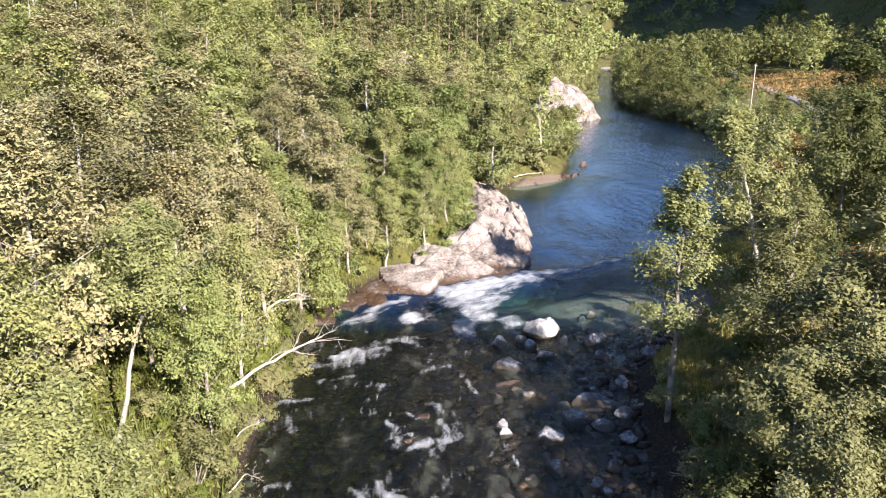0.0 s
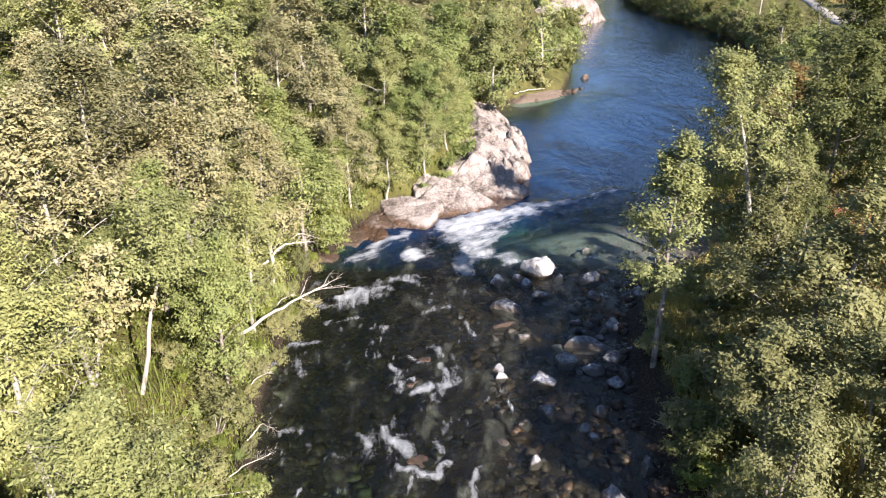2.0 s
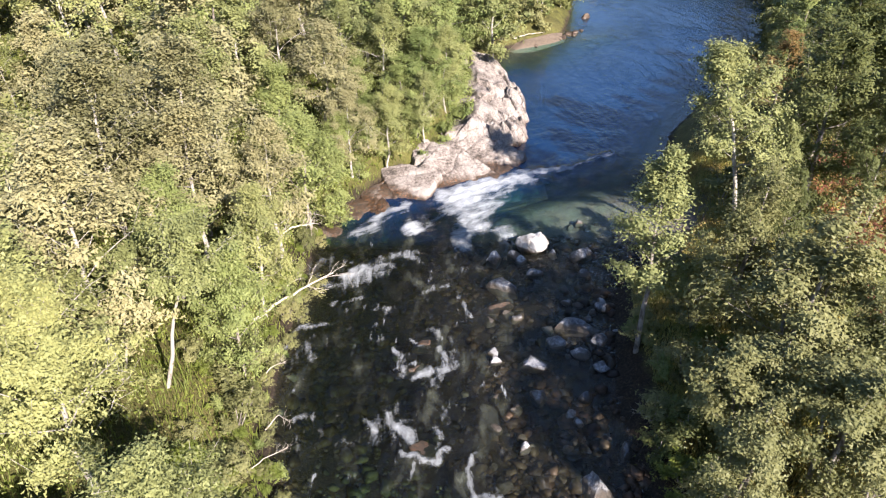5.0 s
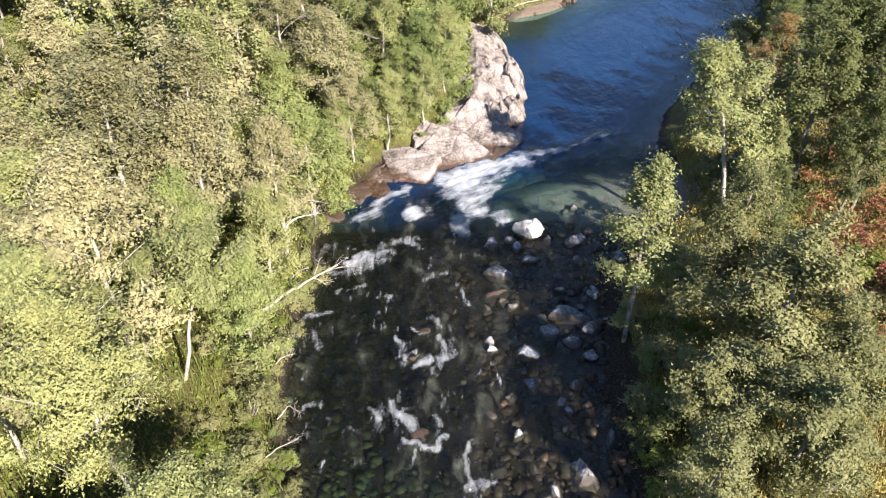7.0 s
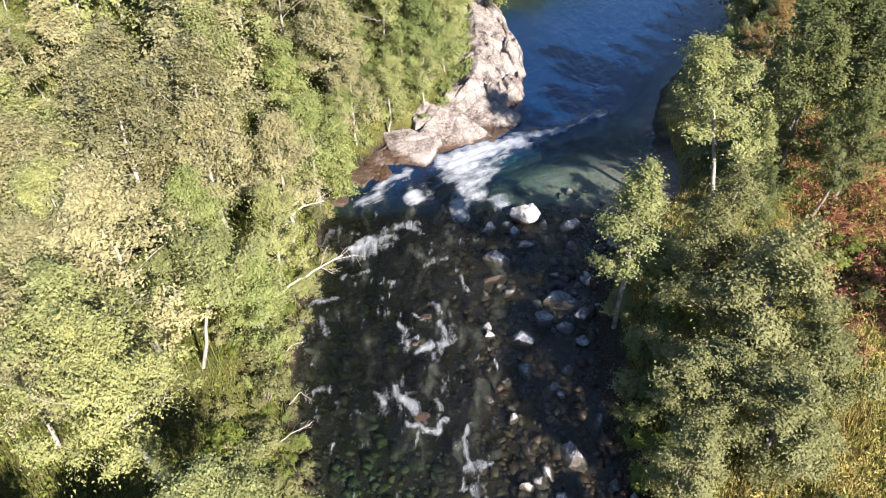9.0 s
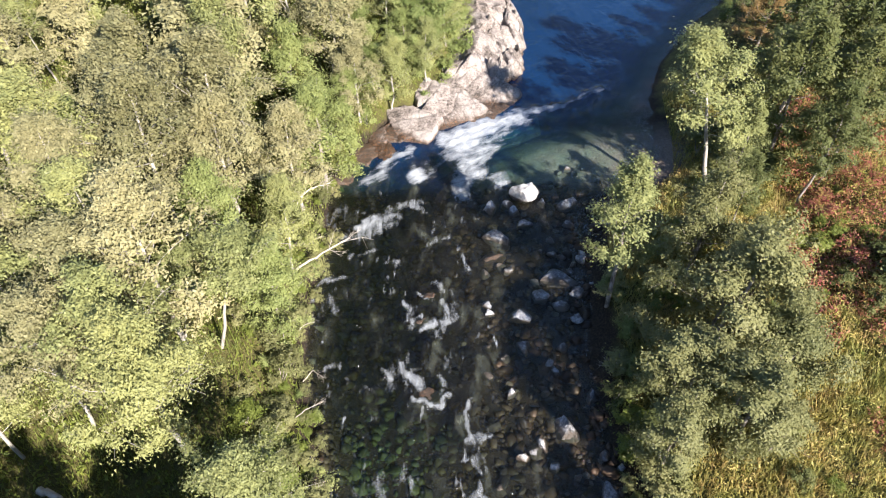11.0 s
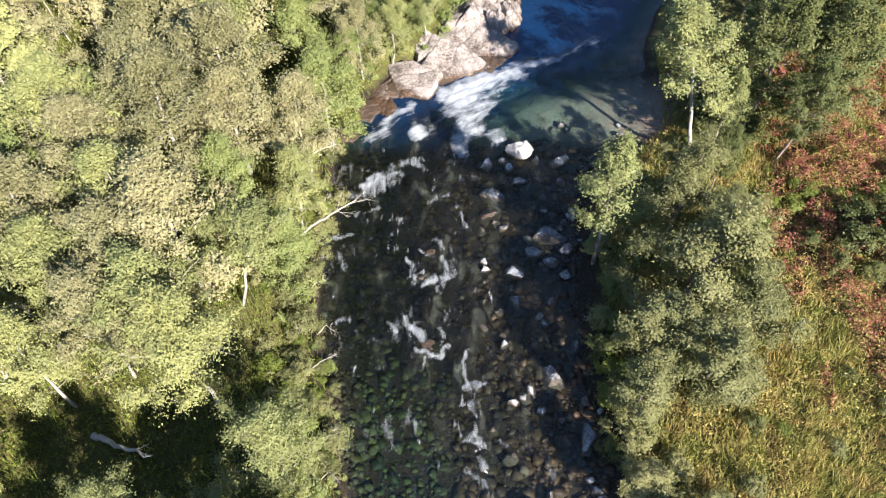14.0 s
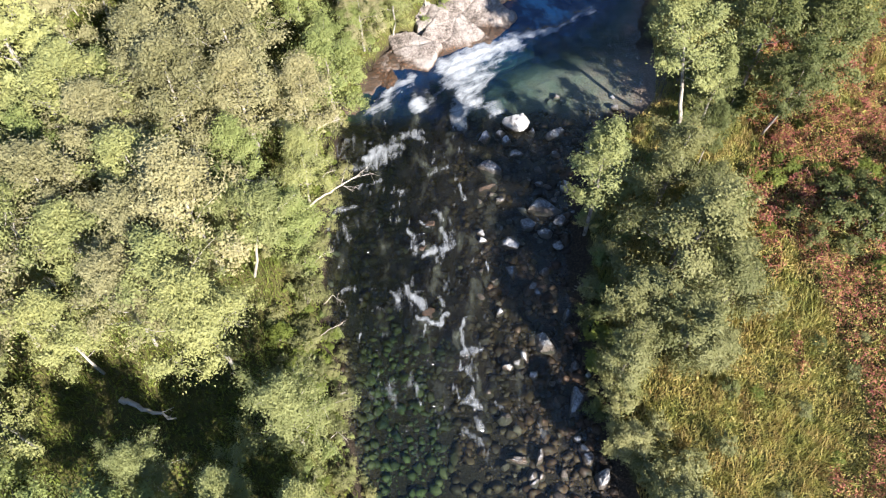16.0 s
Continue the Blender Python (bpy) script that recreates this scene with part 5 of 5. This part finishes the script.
# ---- low plants ----
def plant_cloud(name, n, where, height, leaf, material, label, category, aspect=0.5, up=0.3, seed=0):
    """Small leaves on unseen stems, in tufts."""
    rng = np.random.default_rng(seed)
    x, y = where(rng, n)
    tuft = 0.5 + 0.5 * fbm(x, y, 2.6, seed + 1) + 0.25 * fbm(x, y, 0.7, seed + 2)
    z = ground(x, y) + rng.uniform(0, 1, len(x)) ** 0.6 * height * np.clip(tuft, 0.06, 1.5)
    v, f = leaf_cloud(np.stack([x, y, z], -1), leaf, rng, up, aspect)
    return tagged(link_mesh(name, v, f, material, smooth=False), label, category, kind="stuff")


def blades(name, n, where, height, material, label, category, seed=0, width=0.022):
    """Arching grass blades."""
    rng = np.random.default_rng(seed)
    x, y = where(rng, n)
    n = len(x)
    z = ground(x, y) - 0.03
    h = height * rng.uniform(0.5, 1.2, n) * np.clip(0.75 + 0.4 * fbm(x, y, 1.1, seed + 5), 0.3, 1.3)
    a, w = rng.uniform(0, 6.28, n), width * rng.uniform(0.7, 1.3, n)
    lean = h * rng.uniform(0.2, 0.8, n)
    base = np.stack([x, y, z], -1)
    side = np.stack([np.cos(a), np.sin(a), 0 * a], -1) * w[:, None]
    out = np.stack([-np.sin(a), np.cos(a), 0 * a], -1) * lean[:, None]
    upv = np.stack([0 * a, 0 * a, h], -1)
    q = np.stack([base - side, base + side, base + out + upv], 1)
    return tagged(link_mesh(name, q.reshape(-1, 3), np.arange(n * 3).reshape(n, 3), material, smooth=False), label, category, kind="stuff")


def region(x0, x1, y0, y1, keep):
    def where(rng, n):
        x, y = rng.uniform(x0, x1, n), rng.uniform(y0, y1, n)
        k = keep(x, y)
        return x[k], y[k]
    return where


def red_zone(x, y):
    return (x > 18.2 + 2.2 * sm(26, 31, y)) & (x > bank_r(y) + 4.0) & (0.6 * fbm(x, y, 0.9, 90) + sm(18, 24, y) * 0.9 - sm(30, 38, y) * 0.8 + sm(19.5, 22.5, x) * sm(24, 20, y) * 0.9 + sm(20, 25, x) * 0.4 > 0.35)


plant_cloud("fireweed", 240000, region(12, 36, 6, 42, red_zone), 1.3, 0.14, LEAF_RED, "red and purple autumn fireweed covering the meadow", "fireweed", 0.4, 0.2, 101)
plant_cloud("meadow_herbs", 110000, region(10, 38, 6, 46, lambda x, y: x > bank_r(y) + 1.5), 0.95, 0.135, LEAF_GRASS, "yellow and olive autumn herbs of the meadow", "herbs", 0.4, 0.2, 102)
blades("meadow_grass", 230000, region(9, 38, 4, 44, lambda x, y: (x > bank_r(y) + 0.8) & ~red_zone(x, y)), 0.75, LEAF_GRASS, "tall dry yellow-olive grass of the meadow", "grass", 103)
blades("bank_grass", 80000, region(-30, 2, 5, 52, lambda x, y: x < bank_l(y) - 0.05 + 0.3 * fbm(x, y, 0.8, 35)), 0.6, LEAF_BANK, "bright yellow-green grass under the birches", "grass", 104)
plant_cloud("undergrowth", 40000, region(-34, 3, 5, 60, lambda x, y: x < bank_l(y) - 0.5), 0.7, 0.2, LEAF_BANK, "bright green undergrowth between the trees", "undergrowth", 0.6, 0.4, 105)


# ---- cobbles of the bed ----
def cobble_mesh(seed):
    rng = np.random.default_rng(seed)
    ring = []
    for lat, r in ((-0.45, 0.8), (0.25, 1.0), (0.75, 0.55)):
        for i in range(6):
            a = i * math.pi / 3 + lat
            k = r * rng.uniform(0.5, 1.25)
            ring.append((k * math.cos(a), k * math.sin(a), lat + rng.uniform(-0.22, 0.22)))
    v = np.array(ring + [(0, 0, 0.95), (0, 0, -0.5)])
    f = []
    for r in (0, 1):
        for i in range(6):
            a, b, c, d = r * 6 + i, r * 6 + (i + 1) % 6, (r + 1) * 6 + (i + 1) % 6, (r + 1) * 6 + i
            f += [(a, b, c), (a, c, d)]
    f += [(12 + i, 12 + (i + 1) % 6, 18) for i in range(6)] + [((i + 1) % 6, i, 19) for i in range(6)]
    return v, np.array(f)


def cobbles():
    rng = np.random.default_rng(31)
    shapes = [cobble_mesh(400 + k) for k in range(8)]
    data = []
    for v, f in shapes:
        ob = link_mesh("cobble", v, f, COBBLE, smooth=False)
        data.append(ob.data)
        bpy.data.objects.remove(ob)
    n = 4800
    y = 6 + 29.5 * rng.beta(1.0, 1.15, n)
    s = rng.uniform(0, 1, n)
    x = bank_l(y) + (bank_r(y) - bank_l(y)) * s
    size = 0.07 + 0.36 * rng.uniform(0, 1, n) ** 3.5 + 0.10 * (s > 0.62) * rng.uniform(0, 1, n) ** 3
    z = ground(x, y) + size * 0.02
    order = np.argsort((y - 14) ** 2 + (x - 0) ** 2 - size * 60)
    rest = []
    for k, i in enumerate(order):
        m = pose(x[i], y[i], z[i], rng.uniform(-15, 15), rng.uniform(-15, 15), rng.uniform(0, 360)) @ Matrix.Diagonal((size[i] * rng.uniform(0.8, 1.35), size[i], size[i] * rng.uniform(0.3, 0.6), 1))
        w = int(rng.integers(8))
        if k < 300:
            ob = new("cobble", data[w])
            ob.parent = land
            ob.matrix_basis = m
        else:
            v, f = shapes[w]
            A = np.array(m)
            rest.append((v @ A[:3, :3].T + A[:3, 3], f))
    return tagged(link_mesh("riverbed_stones", *join(rest), COBBLE, smooth=False), "brown and green cobbles covering the river bed", "stones", kind="stuff")


cobbles()


# ---- wood, road and pole ----
def dead_wood(name, pts, r, twigs, label, seed, material=BARK_DEAD, spread=0.5):
    """A bleached stem with bare forked twigs."""
    rng = np.random.default_rng(seed)
    pts = np.array(pts, float)
    k = len(pts)
    fine = np.stack([np.interp(np.linspace(0, k - 1, 4 * k), np.arange(k), pts[:, a]) for a in range(3)], -1)
    fine[1:-1] += rng.normal(0, r * 0.35, fine[1:-1].shape)
    pieces = [tube(fine, np.linspace(r, r * 0.25, len(fine)), 7)]
    L = np.linalg.norm(pts[-1] - pts[0])
    for _ in range(twigs):
        q = rng.uniform(0.72, 1.0)
        p0 = fine[int(q * (len(fine) - 1))]
        d = (pts[-1] - pts[0]) / L + rng.normal(0, spread, 3)
        d /= np.linalg.norm(d)
        tl = L * rng.uniform(0.12, 0.3)
        tp = p0 + d * tl * np.linspace(0, 1, 5)[:, None] + np.cumsum(rng.normal(0, 0.03 * tl, (5, 3)), 0)
        pieces.append(tube(tp, np.linspace(r * 0.17, r * 0.05, 5), 4))
        for _ in range(2):
            d2 = d + rng.normal(0, 0.7, 3)
            e = tp[3] + d2 / np.linalg.norm(d2) * tl * 0.45 * np.linspace(0, 1, 3)[:, None]
            pieces.append(tube(e, [r * 0.07, r * 0.06, r * 0.03], 3))
    return tagged(link_mesh(name, *join(pieces), material), label, "dead wood")


dead_wood("fallen_birch", [(-9.95, 25.6, 0.35), (-8.6, 26.1, 0.9), (-7.4, 26.6, 1.6), (-6.2, 27.1, 2.15), (-5.1, 27.5, 2.5)], 0.10, 8, "bleached fallen birch leaning out over the river", 1)
dead_wood("fallen_birch", [(-16.3, 13.1, 2.6), (-14.9, 12.5, 2.7), (-13.2, 12.0, 2.9)], 0.17, 2, "fallen white birch trunk lying in a dark clearing", 2)
dead_wood("driftwood", [(9.6, 19.2, 1.2), (8.7, 19.9, 1.0), (7.9, 20.4, 0.6)], 0.07, 14, "tangle of bare grey branches on the bank", 3, spread=0.8)
dead_wood("driftwood", [(-9.0, 30.8, 1.5), (-7.9, 31.5, 2.6), (-6.7, 32.3, 2.4)], 0.08, 18, "bleached dead branches hanging over the bank", 4, spread=0.7)
dead_wood("driftwood", [(-8.8, 33.4, 1.2), (-7.6, 34.2, 2.0), (-6.2, 34.7, 1.3)], 0.06, 14, "bleached dead branches hanging over the bank", 9, spread=0.8)
dead_wood("driftwood", [(-7.2, 17.2, 0.7), (-6.4, 17.6, 1.2), (-5.6, 17.9, 1.4)], 0.026, 16, "bare reddish twigs over the water", 5, spread=0.7)
for k, (x, y) in enumerate([(-6.3, 13.6), (-6.9, 19.6), (-7.7, 22.4), (-6.0, 11.6), (-8.0, 28.6)]):
    dead_wood("driftwood", [(x, y, 0.5), (x + 0.5, y + 0.3, 1.0), (x + 1.1, y + 0.3 * (-1) ** k, 1.25)], 0.03, 14, "bare grey twigs leaning out over the water", 20 + k, spread=0.8)
dead_wood("driftwood", [(7.2, 71.2, 1.0), (8.6, 72.0, 1.15), (10.4, 73.2, 1.05)], 0.07, 3, "washed-up grey log on the stony spit", 6)


def strip(name, pts, width, lift, material, label, category):
    """A road laid over the ground."""
    pts = np.array(pts, float)
    k = np.linspace(0, len(pts) - 1, 60)
    c = np.stack([np.interp(k, np.arange(len(pts)), pts[:, a]) for a in (0, 1)], -1)
    d = np.gradient(c, axis=0)
    d /= np.linalg.norm(d, axis=1)[:, None]
    nrm = np.stack([-d[:, 1], d[:, 0]], -1)
    rows = [c + nrm * width * w for w in (-0.5, -0.45, 0, 0.45, 0.5)]
    v = np.concatenate([np.column_stack([r, ground(c[:, 0], c[:, 1]) + (lift if i in (1, 2, 3) else -0.5)]) for i, r in enumerate(rows)])
    i, j = np.meshgrid(np.arange(4), np.arange(59), indexing="ij")
    f = np.stack([i * 60 + j, i * 60 + j + 1, (i + 1) * 60 + j + 1, (i + 1) * 60 + j], -1).reshape(-1, 4)
    return tagged(link_mesh(name, v, f, material), label, category, kind="structure")


strip("road", [(59, 84), (58.7, 95), (58.7, 109), (64.5, 130), (68, 151), (76, 185), (90, 230)], 2.6, 0.12, GRAVEL, "pale gravel road along the valley", "road")


def utility_pole(x, y, h):
    root = new("utility_pole")
    root.location = (x, y, float(ground(x, y)) - 0.2)
    t = np.linspace(0, 1, 6)
    link_mesh("post", *tube(np.stack([0 * t, 0 * t, h * t], -1), 0.10 - 0.03 * t, 10), POLE, root)
    link_mesh("crossarm", *tube([(-0.3, 0, h - 0.3), (0, 0, h - 0.28), (0.3, 0, h - 0.3)], [0.03, 0.035, 0.03], 6), POLE, root)
    return tagged(root, "tall grey timber utility pole beside the gravel road", "utility pole")


utility_pole(52.0, 121.5, 8.0)
plant_cloud("dry_meadow", 16000, region(62, 112, 118, 190, lambda x, y: x - bank_r(y) > 24), 0.9, 0.6, LEAF_AUTUMN, "rust-brown dry autumn meadow beside the road", "meadow", 0.5, 0.4, 106)
